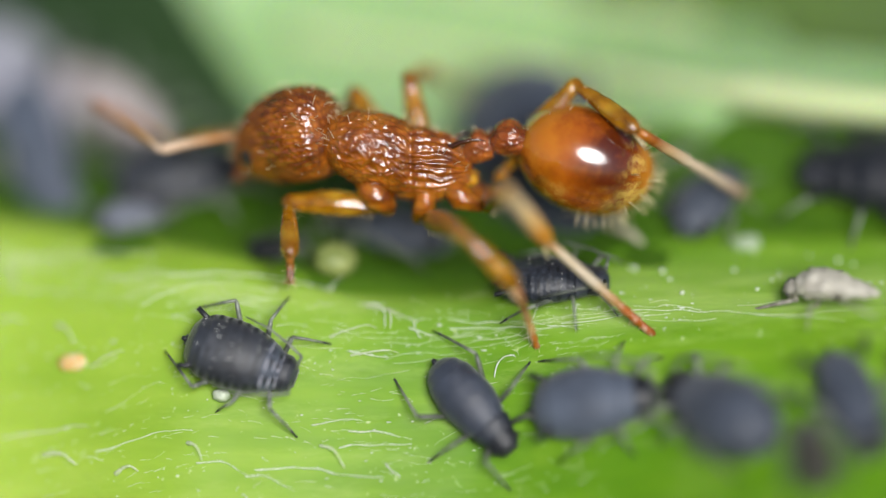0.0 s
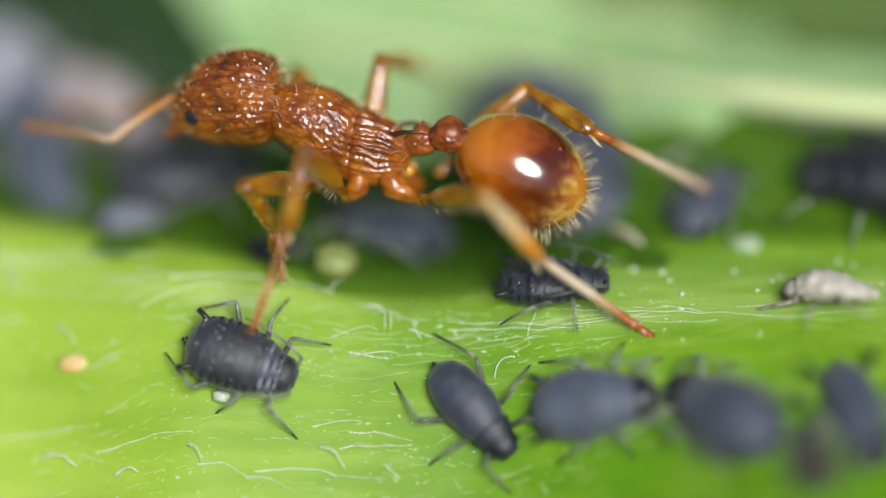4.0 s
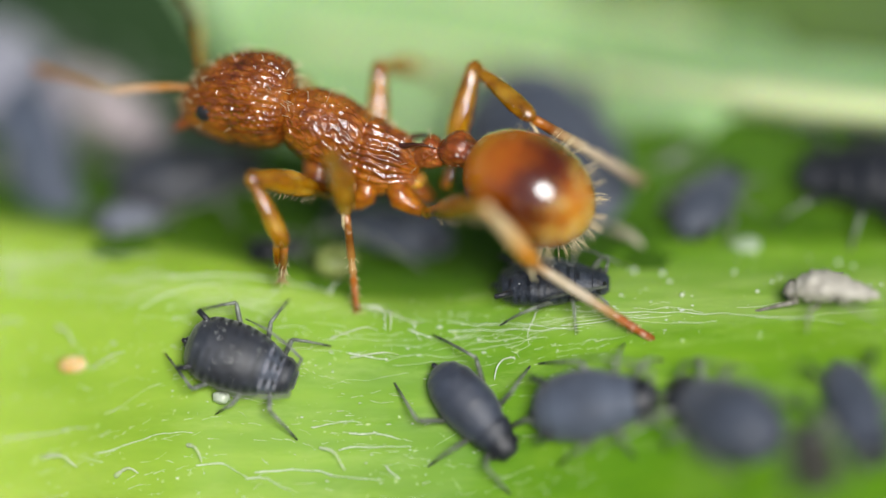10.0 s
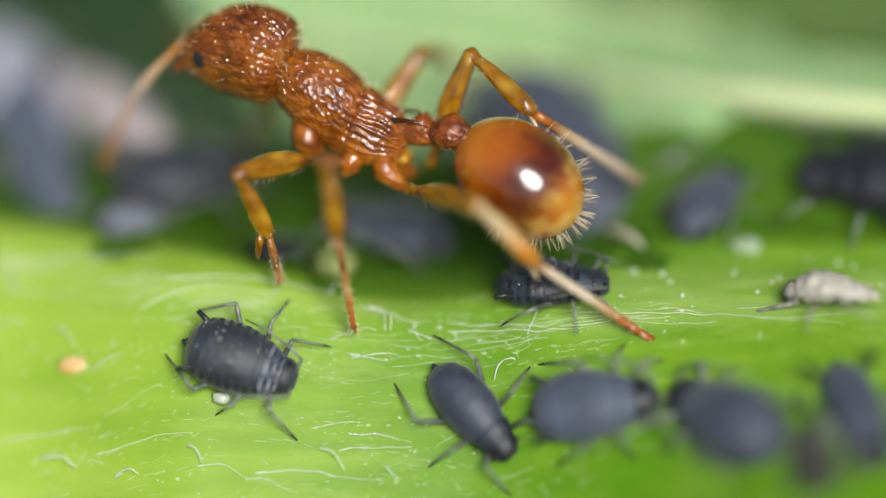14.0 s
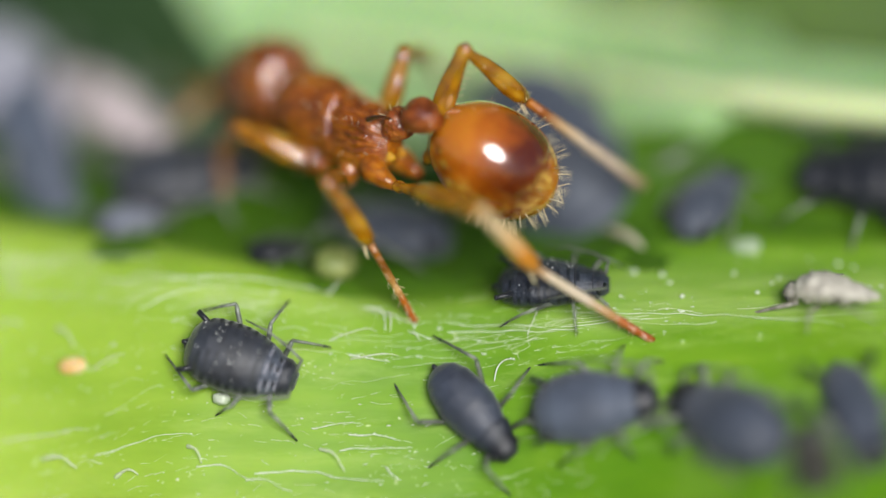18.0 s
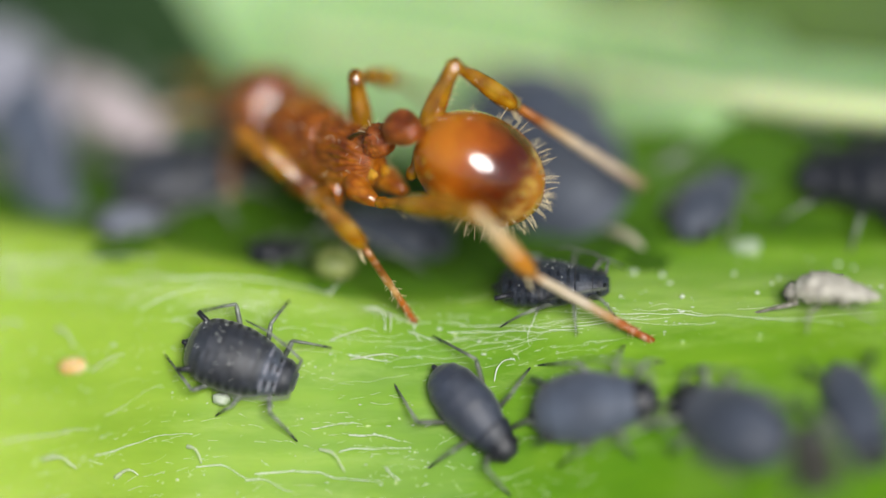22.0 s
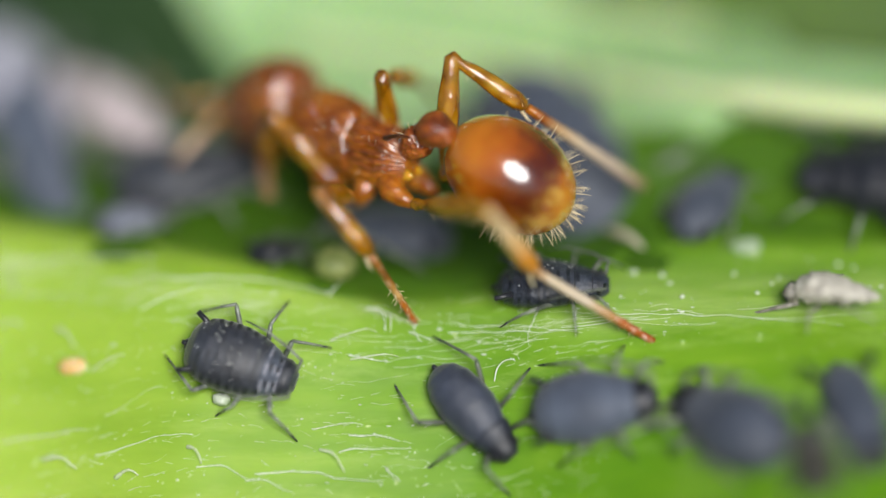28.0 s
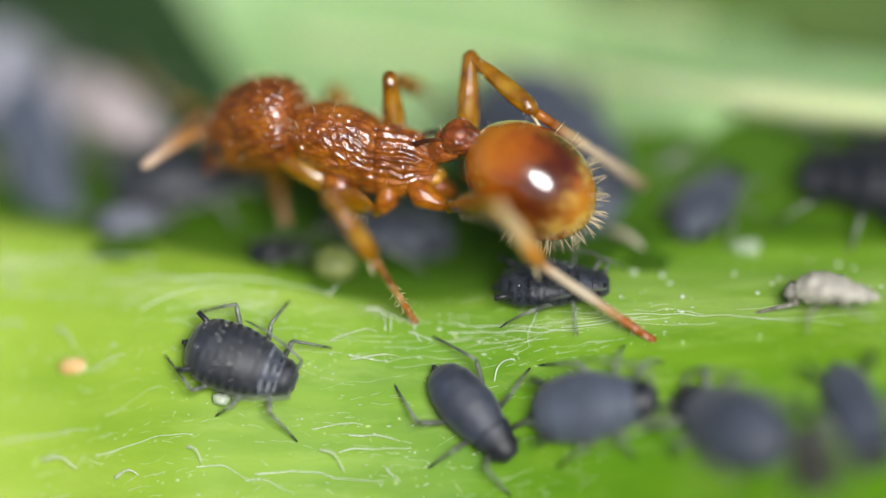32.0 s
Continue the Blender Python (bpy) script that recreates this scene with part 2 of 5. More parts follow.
def gaster_material():
    """Shiny amber skin, darker in a band over the back, paler at the base and the tip."""
    mat, tree, bsdf = shader("ant_gaster_cuticle", 0.22, 0.5)
    vec = coords(tree)
    parts = tree.nodes.new("ShaderNodeSeparateXYZ")
    tree.links.new(vec, parts.inputs[0])
    wob = grain(tree, vec, 2600, 5, 0.7)
    add = tree.nodes.new("ShaderNodeMath")
    add.operation = "MULTIPLY_ADD"
    add.inputs[1].default_value = 0.0009
    tree.links.new(wob, add.inputs[0])
    tree.links.new(parts.outputs["X"], add.inputs[2])
    pos = tree.nodes.new("ShaderNodeMapRange")
    pos.inputs["From Min"].default_value, pos.inputs["From Max"].default_value = -0.00159, 0.00047
    tree.links.new(add.outputs[0], pos.inputs["Value"])
    bands = ramp(tree, pos.outputs[0], ((0.20, (0.62, 0.29, 0.03)), (0.36, (0.52, 0.18, 0.012)), (0.46, (0.20, 0.040, 0.004)), (0.54, (0.085, 0.014, 0.004)),
                                        (0.66, (0.105, 0.018, 0.003)), (0.80, (0.36, 0.085, 0.004)), (0.95, (0.54, 0.175, 0.008))))
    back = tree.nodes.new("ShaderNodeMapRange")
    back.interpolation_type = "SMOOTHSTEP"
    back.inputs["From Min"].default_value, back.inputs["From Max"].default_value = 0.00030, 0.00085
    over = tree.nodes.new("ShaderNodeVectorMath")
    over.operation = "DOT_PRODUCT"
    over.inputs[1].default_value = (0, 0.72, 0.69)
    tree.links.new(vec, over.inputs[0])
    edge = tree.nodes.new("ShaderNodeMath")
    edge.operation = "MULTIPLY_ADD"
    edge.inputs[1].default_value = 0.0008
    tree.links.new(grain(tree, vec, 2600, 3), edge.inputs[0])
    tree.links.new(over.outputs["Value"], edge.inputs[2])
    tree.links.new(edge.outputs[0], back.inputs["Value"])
    amber = ramp(tree, grain(tree, vec, 3200, 5, 0.65), ((0.34, (0.22, 0.046, 0.003)), (0.50, (0.45, 0.130, 0.006)), (0.63, (0.70, 0.36, 0.05))))
    tip = tree.nodes.new("ShaderNodeMapRange")
    tip.interpolation_type = "SMOOTHSTEP"
    tip.inputs["From Min"].default_value, tip.inputs["From Max"].default_value = -0.00085, -0.00120
    tree.links.new(parts.outputs["X"], tip.inputs["Value"])
    mottle = mix(tree, 1.0, tip.outputs[0], ramp(tree, grain(tree, vec, 5200, 4, 0.6), ((0.46, (0, 0, 0)), (0.60, (0.75, 0.75, 0.75)))), "MULTIPLY")
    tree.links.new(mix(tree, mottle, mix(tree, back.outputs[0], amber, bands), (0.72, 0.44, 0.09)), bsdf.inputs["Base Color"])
    bsdf.inputs["Subsurface Weight"].default_value = 0.3
    bsdf.inputs["Subsurface Radius"].default_value = (1.0, 0.30, 0.04)
    bsdf.inputs["Subsurface Scale"].default_value = 0.00025
    bsdf.inputs["Coat Weight"].default_value = 1.0
    bsdf.inputs["Coat Roughness"].default_value = 0.03
    bsdf.inputs["Coat IOR"].default_value = 1.55
    bumped(tree, bsdf, grain(tree, vec, 12000, 4), 0.12, 0.00002)
    return mat


GASTER = gaster_material()


def tarsus_material(name, length, stops, dusty=0.35, coat=0.7):
    """Foot joints: amber at the shin, pale and dusty in the middle, rust red at the end."""
    mat, tree, bsdf = shader(name, 0.3, 0.6)
    vec = coords(tree)
    parts = tree.nodes.new("ShaderNodeSeparateXYZ")
    tree.links.new(vec, parts.inputs[0])
    pos = tree.nodes.new("ShaderNodeMapRange")
    pos.inputs["From Max"].default_value = length * MM
    tree.links.new(parts.outputs["X"], pos.inputs["Value"])
    along = ramp(tree, pos.outputs[0], stops)
    dust = ramp(tree, grain(tree, vec, 14000, 4), ((0.54, (0, 0, 0)), (0.72, (dusty, dusty, dusty))))
    tree.links.new(mix(tree, dust, along, (0.70, 0.58, 0.42)), bsdf.inputs["Base Color"])
    bsdf.inputs["Coat Weight"].default_value = coat
    bsdf.inputs["Coat Roughness"].default_value = 0.1
    bumped(tree, bsdf, grain(tree, vec, 12000, 4), 0.6, 0.00004)
    return mat


TARSUS = tarsus_material("ant_tarsus_cuticle", 1.1, ((0.0, (0.40, 0.13, 0.006)), (0.30, (0.17, 0.055, 0.006)), (0.46, (0.36, 0.16, 0.03)), (0.60, (0.54, 0.32, 0.12)),
                                                     (0.72, (0.44, 0.12, 0.010)), (1.0, (0.42, 0.075, 0.004))))
TARSUS_HIND = tarsus_material("ant_hind_tarsus_cuticle", 1.66, ((0.0, (0.48, 0.24, 0.06)), (0.12, (0.60, 0.48, 0.31)), (0.40, (0.60, 0.50, 0.36)), (0.52, (0.46, 0.28, 0.12)), (0.60, (0.44, 0.24, 0.09)),
                                                                (0.70, (0.38, 0.095, 0.010)), (1.0, (0.30, 0.055, 0.006))), 0.6)
TARSUS_DUSTY = tarsus_material("ant_dusty_tarsus_cuticle", 1.66, ((0.0, (0.44, 0.14, 0.003)), (0.15, (0.24, 0.060, 0.002)), (0.30, (0.44, 0.28, 0.14)), (0.50, (0.54, 0.42, 0.30)),
                                                                  (0.85, (0.54, 0.41, 0.31)), (1.0, (0.42, 0.27, 0.18))), 0.1, 0.15)
# The pale sheen on the near hind shin is put into its colour.
TIBIA_SHEEN = tarsus_material("ant_hind_shin_sheen", 1.0, ((0.0, (0.58, 0.38, 0.18)), (0.25, (0.62, 0.46, 0.26)), (0.55, (0.58, 0.34, 0.12)), (0.75, (0.54, 0.20, 0.008)), (1.0, (0.46, 0.16, 0.006))))
# Amber feelers; the highlight at the elbow is painted as pale ends.
SCAPE_GLEAM = tarsus_material("ant_feeler_gleam", 0.94, ((0.0, (0.44, 0.14, 0.01)), (0.35, (0.50, 0.20, 0.03)), (0.65, (0.58, 0.36, 0.20)), (1.0, (0.66, 0.46, 0.32))))
FUNICLE_GLEAM = tarsus_material("ant_feeler_whip_gleam", 1.13, ((0.0, (0.68, 0.50, 0.36)), (0.20, (0.46, 0.25, 0.10)), (0.6, (0.38, 0.16, 0.04)), (1.0, (0.34, 0.13, 0.04))))


# ---- mesh helpers (millimetres) ----
def part(name, bm, material, parent=None, label=""):
    """Links a bmesh drawn in millimetres as one smooth mesh object."""
    bm.transform(Matrix.Scale(MM, 4))
    bmesh.ops.recalc_face_normals(bm, faces=bm.faces)
    for f in bm.faces:
        f.smooth = True
    mesh = bpy.data.meshes.new(name)
    bm.to_mesh(mesh)
    bm.free()
    mesh.materials.append(material)
    ob = new(name, mesh)
    ob.parent = parent
    return tagged(ob, label)


def ring_loft(bm, rings, closed=True):
    """Skins a row of rings, each a list of points, and closes the ends."""
    rows = [[bm.verts.new(p) for p in ring] for ring in rings]
    n = len(rows[0])
    for one, two in zip(rows, rows[1:]):
        for i in range(n):
            bm.faces.new((one[i], one[(i + 1) % n], two[(i + 1) % n], two[i]))
    if closed:
        for row in (rows[0], rows[-1]):
            mid = bm.verts.new(sum((v.co for v in row), Vector()) / n)
            for i in range(n):
                bm.faces.new((row[i], row[(i + 1) % n], mid))


def tube(bm, points, radii, sides=8, flat=1.0):
    points = [Vector(p) for p in points]
    rings, across = [], None
    for i, p in enumerate(points):
        way = (points[min(i + 1, len(points) - 1)] - points[max(i - 1, 0)]).normalized()
        if across is None:
            across = way.orthogonal().normalized() if abs(way.z) > 0.95 else way.cross(Vector((0, 0, 1))).normalized()
        across = (across - way * across.dot(way)).normalized()
        other = way.cross(across)
        r = radii[i] if isinstance(radii, (list, tuple)) else radii
        rings.append([p + across * (r * math.cos(k * 2 * math.pi / sides)) + other * (r * flat * math.sin(k * 2 * math.pi / sides))
                      for k in range(sides)])
    ring_loft(bm, rings)


def body(bm, stations, sides=28, rough=0.0):
    """A rounded body along x: stations of (x, z of its middle, half height, half width)."""
    rings = []
    for x, z, h, w in stations:
        ring = []
        for k in range(sides):
            q = k * 2 * math.pi / sides
            cy, cz = math.cos(q), math.sin(q)
            y, v = w * cy, h * cz
            bump = 1 + rough * noise.noise(Vector((x * 5, y * 5, v * 5)))
            ring.append((x, y * bump, z + v * bump))
        rings.append(ring)
    ring_loft(bm, rings)


def sculpted(bm, stations, sides, relief):
    """A rounded body along x whose skin is raised and pitted by relief(x, y, z, up), in millimetres along the ring's radius; up is -1 below to 1 above."""
    rings = []
    for x, z, h, w in stations:
        ring = []
        for k in range(sides):
            q = k * 2 * math.pi / sides
            cy, cz = math.cos(q), math.sin(q)
            y, v = w * math.copysign(abs(cy) ** 0.92, cy), h * math.copysign(abs(cz) ** 0.92, cz)
            g = 1 + relief(x, y, v, cz) / max(0.08, math.hypot(y, v))
            ring.append((x, y * g, z + v * g))
        rings.append(ring)
    ring_loft(bm, rings)


def net(x, y, z, fx, fy):
    """A net of fine ridges round smooth cells: 0 in a cell's middle, about 1 on its rim."""
    warp = 0.6 * noise.noise(Vector((x * 7, y * 7, z * 7)))
    near = noise.voronoi(Vector((x * fx + warp, y * fy, z * fy + warp)))[0]
    return 1 - min(1.0, 2.2 * (near[1] - near[0]))


def trunk_relief(x, y, z, up):
    """A net of wrinkles on the fore part, lengthwise keels on the rear flank, a groove between the two, and a seam before it."""
    fore = ease((x - 0.28) / 0.35)
    around = math.atan2(z, abs(y) + 1e-6)
    wob = 0.9 * noise.noise(Vector((x * 4, y * 5, z * 5))) + 0.35 * noise.noise(Vector((x * 11, y * 11, z * 11)))
    keel = abs(math.sin(around * 12 + 2.2 * x + 1.5 * wob))
    broken = 0.5 + 0.5 * noise.noise(Vector((x * 9, y * 14, z * 14 + 5)))
    flank = 0.026 * (keel ** 1.5 - 0.5) * (0.4 + 1.0 * broken)
    cells = 0.021 * (net(x, y, z, 9, 13) - 0.45) * (0.45 + 0.55 * ease(up + 0.7))
    groove = -0.030 * math.exp(-((x - 0.37) / 0.035) ** 2) * ease(up + 0.9)
    seam = -0.028 * math.exp(-((x - 0.80 + 0.35 * up) / 0.020) ** 2) * ease((0.15 - up) / 0.3)
    patchy = 0.8 + 0.35 * ease(0.5 + 1.1 * noise.noise(Vector((x * 3.1, y * 3.1, z * 3.1 + 9))))
    return fore * cells * patchy + (1 - fore) * flank + groove + seam + 0.012 * noise.noise(Vector((x * 5, y * 5, z * 5))) + 0.006 * noise.noise(Vector((x * 26, y * 30, z * 30)))


def head_relief(x, y, z, up):
    """Lengthwise wrinkles joined by a net."""
    wob = 0.7 * noise.noise(Vector((x * 5, y * 6, z * 6))) + 0.3 * noise.noise(Vector((x * 13, y * 13, z * 13)))
    around = math.atan2(z, y)
    keel = abs(math.sin(around * 17 + 1.5 * wob)) ** 1.4
    strong = (0.5 + 0.5 * ease(up + 0.8)) * ease((x + 0.1) / 0.2)
    strong *= 0.8 + 0.35 * ease(0.5 + 1.1 * noise.noise(Vector((x * 3.1, y * 3.1, z * 3.1 + 4))))
    return strong * (0.017 * (keel - 0.5) + 0.018 * (net(x, y, z, 8.5, 16) - 0.45)) + 0.012 * noise.noise(Vector((x * 4, y * 4, z * 4))) + 0.009 * noise.noise(Vector((x * 26, y * 30, z * 30)))


def node_relief(x, y, z, up):
    return 0.012 * (net(x, y, z, 14, 18) - 0.45) + 0.012 * noise.noise(Vector((x * 8, y * 8, z * 8)))


def husk_relief(x, y, z, up):
    """Crumpled folds of an empty skin, sunk in at the flank."""
    fold = abs(noise.noise(Vector((x * 6, y * 8, z * 8 + 3))))
    return 0.05 * (0.35 - fold) + 0.03 * noise.noise(Vector((x * 14, y * 16, z * 16))) - 0.035 * math.exp(-((up + 0.25) / 0.3) ** 2)


def smooth_stations(stations, steps=5):
    """Fills in between stations along smooth curves."""
    out = []
    s = np.array(stations, float)
    for i in range(len(s) - 1):
        p0, p1, p2, p3 = s[max(i - 1, 0)], s[i], s[i + 1], s[min(i + 2, len(s) - 1)]
        for k in range(steps):
            u = k / steps
            out.append(tuple(0.5 * (2 * p1 + (p2 - p0) * u + (2 * p0 - 5 * p1 + 4 * p2 - p3) * u * u + (3 * p1 - p0 - 3 * p2 + p3) * u ** 3)))
    out.append(tuple(s[-1]))
    return out


def egg(bm, centre, radii, rough=0.0, rings=12, sides=20, seed=0.0):
    c = Vector(centre)
    rows = []
    for i in range(1, rings):
        a = math.pi * i / rings
        row = []
        for k in range(sides):
            b = 2 * math.pi * k / sides
            d = Vector((math.cos(a), math.sin(a) * math.cos(b), math.sin(a) * math.sin(b)))
            g = 1 + rough * noise.noise(d * 2.2 + Vector((seed, seed, seed)))
            row.append(c + Vector((d.x * radii[0], d.y * radii[1], d.z * radii[2])) * g)
        rows.append(row)
    ring_loft(bm, rows)


# ---- the leaf ----
def soft(v, w):
    return w * math.log1p(math.exp(max(-40.0, min(40.0, v / w))))


def ease(u):
    u = max(0.0, min(1.0, u))
    return u * u * (3 - 2 * u)


def climb(x):
    return max(0.0, min(1.6, (-x - 0.5) / 4.4)) ** 1.2


def set_back(x):
    """How far the ridge stands back from its line, more towards its climbing end."""
    return 0.20 / (1 + math.exp((x - 0.9) / 0.3)) + 0.48 * ease((-x - 2.6) / 2.6)


def behind(x, y):
    """The way behind the ridge; negative on the front face."""
    return y + 0.13 - 0.47 * climb(x) - 0.88 * set_back(x)


def leaf_height(x, y):
    """The leaf's surface: a steep face to the front that swells to the right, a rounded ridge, and behind it a hollow that rises to an edge over a deep gap."""
    d = behind(x, y)
    z = -0.50 + 0.45 * climb(x) - 0.47 * set_back(x) - (1.25 - 0.85 * ease((x - 0.2) / 4.2)) * soft(-d, 0.22)
    hollow = 0.55 + 0.45 / (1 + math.exp((x - 1.75) / 0.18))
    z += (1 - hollow) * (0.22 * soft(d - 0.2, 0.15) + 0.50 * soft(d - 0.55, 0.15)) + hollow * (0.62 * soft(d - 1.5, 0.2) - 0.08 * soft(d, 0.2))
    deep = 1 / (1 + math.exp((x - 1.2) / 0.3))
    crest = 2.75 * deep + (1 - deep) * (2.62 + 0.12 * ease((x - 2.6) / 0.8))
    z -= 3.0 * soft(d - crest, 0.09)
    return z


def leaf_normal(x, y):
    e = 0.02
    return Vector((leaf_height(x - e, y) - leaf_height(x + e, y), leaf_height(x, y - e) - leaf_height(x, y + e), 2 * e)).normalized()


def sheet(name, xs, ys, at, material, parent=None, label=""):
    verts = [at(x, y) for y in ys for x in xs]
    n = len(xs)
    faces = [(j * n + i, j * n + i + 1, (j + 1) * n + i + 1, (j + 1) * n + i) for j in range(len(ys) - 1) for i in range(n - 1)]
    mesh = bpy.data.meshes.new(name)
    mesh.from_pydata([tuple(v * MM for v in p) for p in verts], [], faces)
    mesh.polygons.foreach_set("use_smooth", [True] * len(mesh.polygons))
    mesh.materials.append(material)
    ob = new(name, mesh)
    ob.parent = parent
    return tagged(ob, label)


def graded(low, high, near_low, near_high, fine, coarse):
    out, v = [], low
    while v < high:
        out.append(v)
        v += fine if near_low <= v < near_high else coarse
    return out + [high]


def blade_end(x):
    """How far behind the ridge the bright blade gives way to the darker sheet painted for shade."""
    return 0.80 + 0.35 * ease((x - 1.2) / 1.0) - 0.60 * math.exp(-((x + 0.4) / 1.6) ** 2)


def build_ground():
    def at(x, y):
        n = 0.035 * noise.noise(Vector((x * 0.9, y * 1.6, 1.3))) + 0.010 * noise.noise(Vector((x * 2.5, y * 9, 4.0)))
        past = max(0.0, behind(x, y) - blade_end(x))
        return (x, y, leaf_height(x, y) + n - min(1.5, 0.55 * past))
    leaf = sheet("ground", graded(-26, 26, -6.5, 6.5, 0.09, 0.8), graded(-5.5, 6.0, -2.6, 3.6, 0.045, 0.2), at, LEAF)
    rib, base, deep = (leaf.data.attributes.new(name, "FLOAT", "POINT") for name in ("rib", "base", "trough_shade"))
    across = [(v.co.x / MM, v.co.y / MM) for v in leaf.data.vertices]
    dist = [behind(x, y) for x, y in across]
    rib.data.foreach_set("value", [(0.55 + 1.0 * ease((x - 0.6) / 1.4)) * math.exp(-((d + 0.12) / (0.16 if d < -0.12 else 0.20 + 0.5 * ease((x - 0.8) / 1.2))) ** 2) for (x, y), d in zip(across, dist)])
    base.data.foreach_set("value", [0.6 * ease((-d - 0.75) / 0.8) * ease((x + 0.4) / 2.6) for (x, y), d in zip(across, dist)])
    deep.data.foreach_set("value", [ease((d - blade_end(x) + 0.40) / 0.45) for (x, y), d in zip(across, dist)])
    tagged(leaf, "bright green leaf with a rounded ridge and pale streaks", "leaf", kind="structure")

    # A darker sheet lines the hollow to stand for its shade.
    def trough_shade(x, y):
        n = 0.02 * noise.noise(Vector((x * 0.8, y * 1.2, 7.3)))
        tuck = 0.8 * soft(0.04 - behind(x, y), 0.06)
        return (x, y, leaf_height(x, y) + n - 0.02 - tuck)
    under = sheet("shaded_trough", graded(-14, 14, -6, 6, 0.1, 0.5), graded(0.0, 4.2, 0.0, 4.2, 0.035, 0.035), trough_shade, LEAF_SHADED)
    tagged(under, "darker green sheet standing for shade in the hollow behind the ridge", "leaf", kind="structure")


# ---- the ant's course: seconds, then millimetres right, up and away along the view's tilted axes, and degrees ----
TRUNK = ((0, 0.019, 1.187, 0.1), (1, -0.096, 1.225, 4.9), (1.5, -0.076, 1.206, 5.7), (2.5, -0.163, 1.301, 6.7), (3.5, -0.584, 1.349, 9.2),
         (5.5, -0.661, 1.34, 13.8), (10, -0.488, 1.234, 13.8), (11.5, -0.459, 1.321, 18.5), (13, -0.526, 1.522, 20.2), (13.5, -0.593, 1.512, 20.9),
         (14.5, -0.555, 1.56, 21.6), (16.5, -0.775, 1.579, 13.1), (18.5, -0.775, 1.512, 13.1), (19.5, -0.871, 1.454, 11.7),
         (20.5, -0.881, 1.493, 14.7), (21, -0.833, 1.464, 14.4), (21.5, -0.909, 1.34, 13.3), (22, -0.967, 1.321, 8.3), (23, -0.842, 1.445, 15.3),
         (25, -0.794, 1.378, 15.7), (28.5, -0.564, 1.321, 11.8), (29.5, -0.411, 1.416, 6), (30.5, -0.297, 1.397, 1.9))
TRUNK += ((32, -0.354, 1.263, 4.4),)
WAIST = ((0, 0.717, 1.206, 1.627, 0.976), (1, 0.564, 1.234, 1.498, 0.946), (2.5, 0.508, 1.273, 1.396, 0.93), (3.5, 0.086, 1.273, 0.961, 0.861),
         (5.5, -0.029, 1.216, 0.834, 0.799), (8, 0.105, 1.091, 0.863, 0.713), (11.5, 0.211, 1.11, 0.873, 0.741), (13.5, 0.067, 1.273, 0.767, 0.827),
         (14.5, 0.096, 1.33, 0.806, 0.856), (17, -0.258, 1.502, 0.643, 0.98), (21, -0.277, 1.426, 0.614, 0.942), (22, -0.469, 1.349, 0.461, 0.894),
         (23.5, -0.277, 1.378, 0.557, 0.894), (25, -0.297, 1.369, 0.567, 0.884), (28.5, -0.067, 1.33, 0.758, 0.856),
         (29.5, 0.096, 1.445, 0.892, 0.951), (31, 0.287, 1.34, 1.007, 0.856), (32, 0.163, 1.263, 0.94, 0.808))
PLACES = {
    "one": (-2.251, -0.399, -20),
    "two": (0.338, -0.788, -50),
    "three": (1.688, -1.042, 5),
    "four": (3.102, -1.538, 141),
    "five": (4.471, -1.696, -72),
    "six": (4.053, -2.327, 100),
    "ridge": (1.215, 0.124, -4),
    "small": (2.971, 1.324, 55),
    "right": (4.988, 1.580, 176),
    "under": (-0.599, 1.384, 165),
    "tiny": (-1.860, 0.850, 30),
    "pale": (-3.491, 1.328, 20),
    "pink": (-3.840, 3.112, -42),
    "rear": (-4.955, 3.453, -60),
    "shade": (-2.908, 2.109, 10),
    "husk": (4.301, -0.309, 168),
    "egg": (-4.116, -0.123, 0),
    "drop": (-2.454, -0.653, 80),
    "drop_far": (3.386, 0.760, 0),
    "bud": (-1.225, 0.626, 0),
    "fibre": (2.050, 0.946, -38),
}
TRUNK_TURN = ((0, 2, 0.32, 18), (2.5, 4, 0.3, 18), (3.5, 5, 0.3, 18), (5.5, 20, 0.28, 20), (7, 21, 0.28, 20), (9, 14, 0.28, 20), (12, 8, 0.28, 20),
              (14.5, 13, 0.3, 20), (16.5, 38, 0.38, 22), (19, 46, 0.38, 22), (22, 48, 0.38, 22), (25.5, 46, 0.38, 22), (28.5, 37, 0.38, 22),
              (30, 26, 0.34, 20), (32, 12, 0.3, 20))
GASTER_TURN = ((0, -5, 0.28), (3, 0, 0.28), (6, 6, 0.28), (8, 18, 0.28), (11.5, 28, 0.28), (13.5, 22, 0.28), (14.5, 17, 0.28), (17, -5, 0.36), (26, 0, 0.36), (28.5, 8, 0.34), (31, 18, 0.3), (32, 14, 0.3))
HEAD = ((0, -2, 32, 15), (0.5, 0, 34, 15), (1, 3, 35, 15), (1.6, 6, 26, 15), (2, 8, 13, 15), (2.5, 14, 10, 15), (3, -2, 8, 15),
        (3.5, -2, 10, 15), (5.5, 20, 32, 15), (6, 22, 36, 15), (7.5, 16, 36, 15), (8.3, 10, 34, 15))
HEAD += ((9, 3, 24, 15), (10, 10, 16, 15), (11.5, 26, 12, 15), (13, 22, 18, 15), (14.5, 19, 24, 15), (16.5, 16, 54, 20), (19, 12, 62, 20),
        (22, 10, 64, 20), (25.5, 12, 60, 20), (28.5, 6, 52, 20), (30, -4, 38, 18), (31, -6, 32, 18), (32, -3, 32, 18))
FEELER = {}
FEET = {}
KNEES = {}
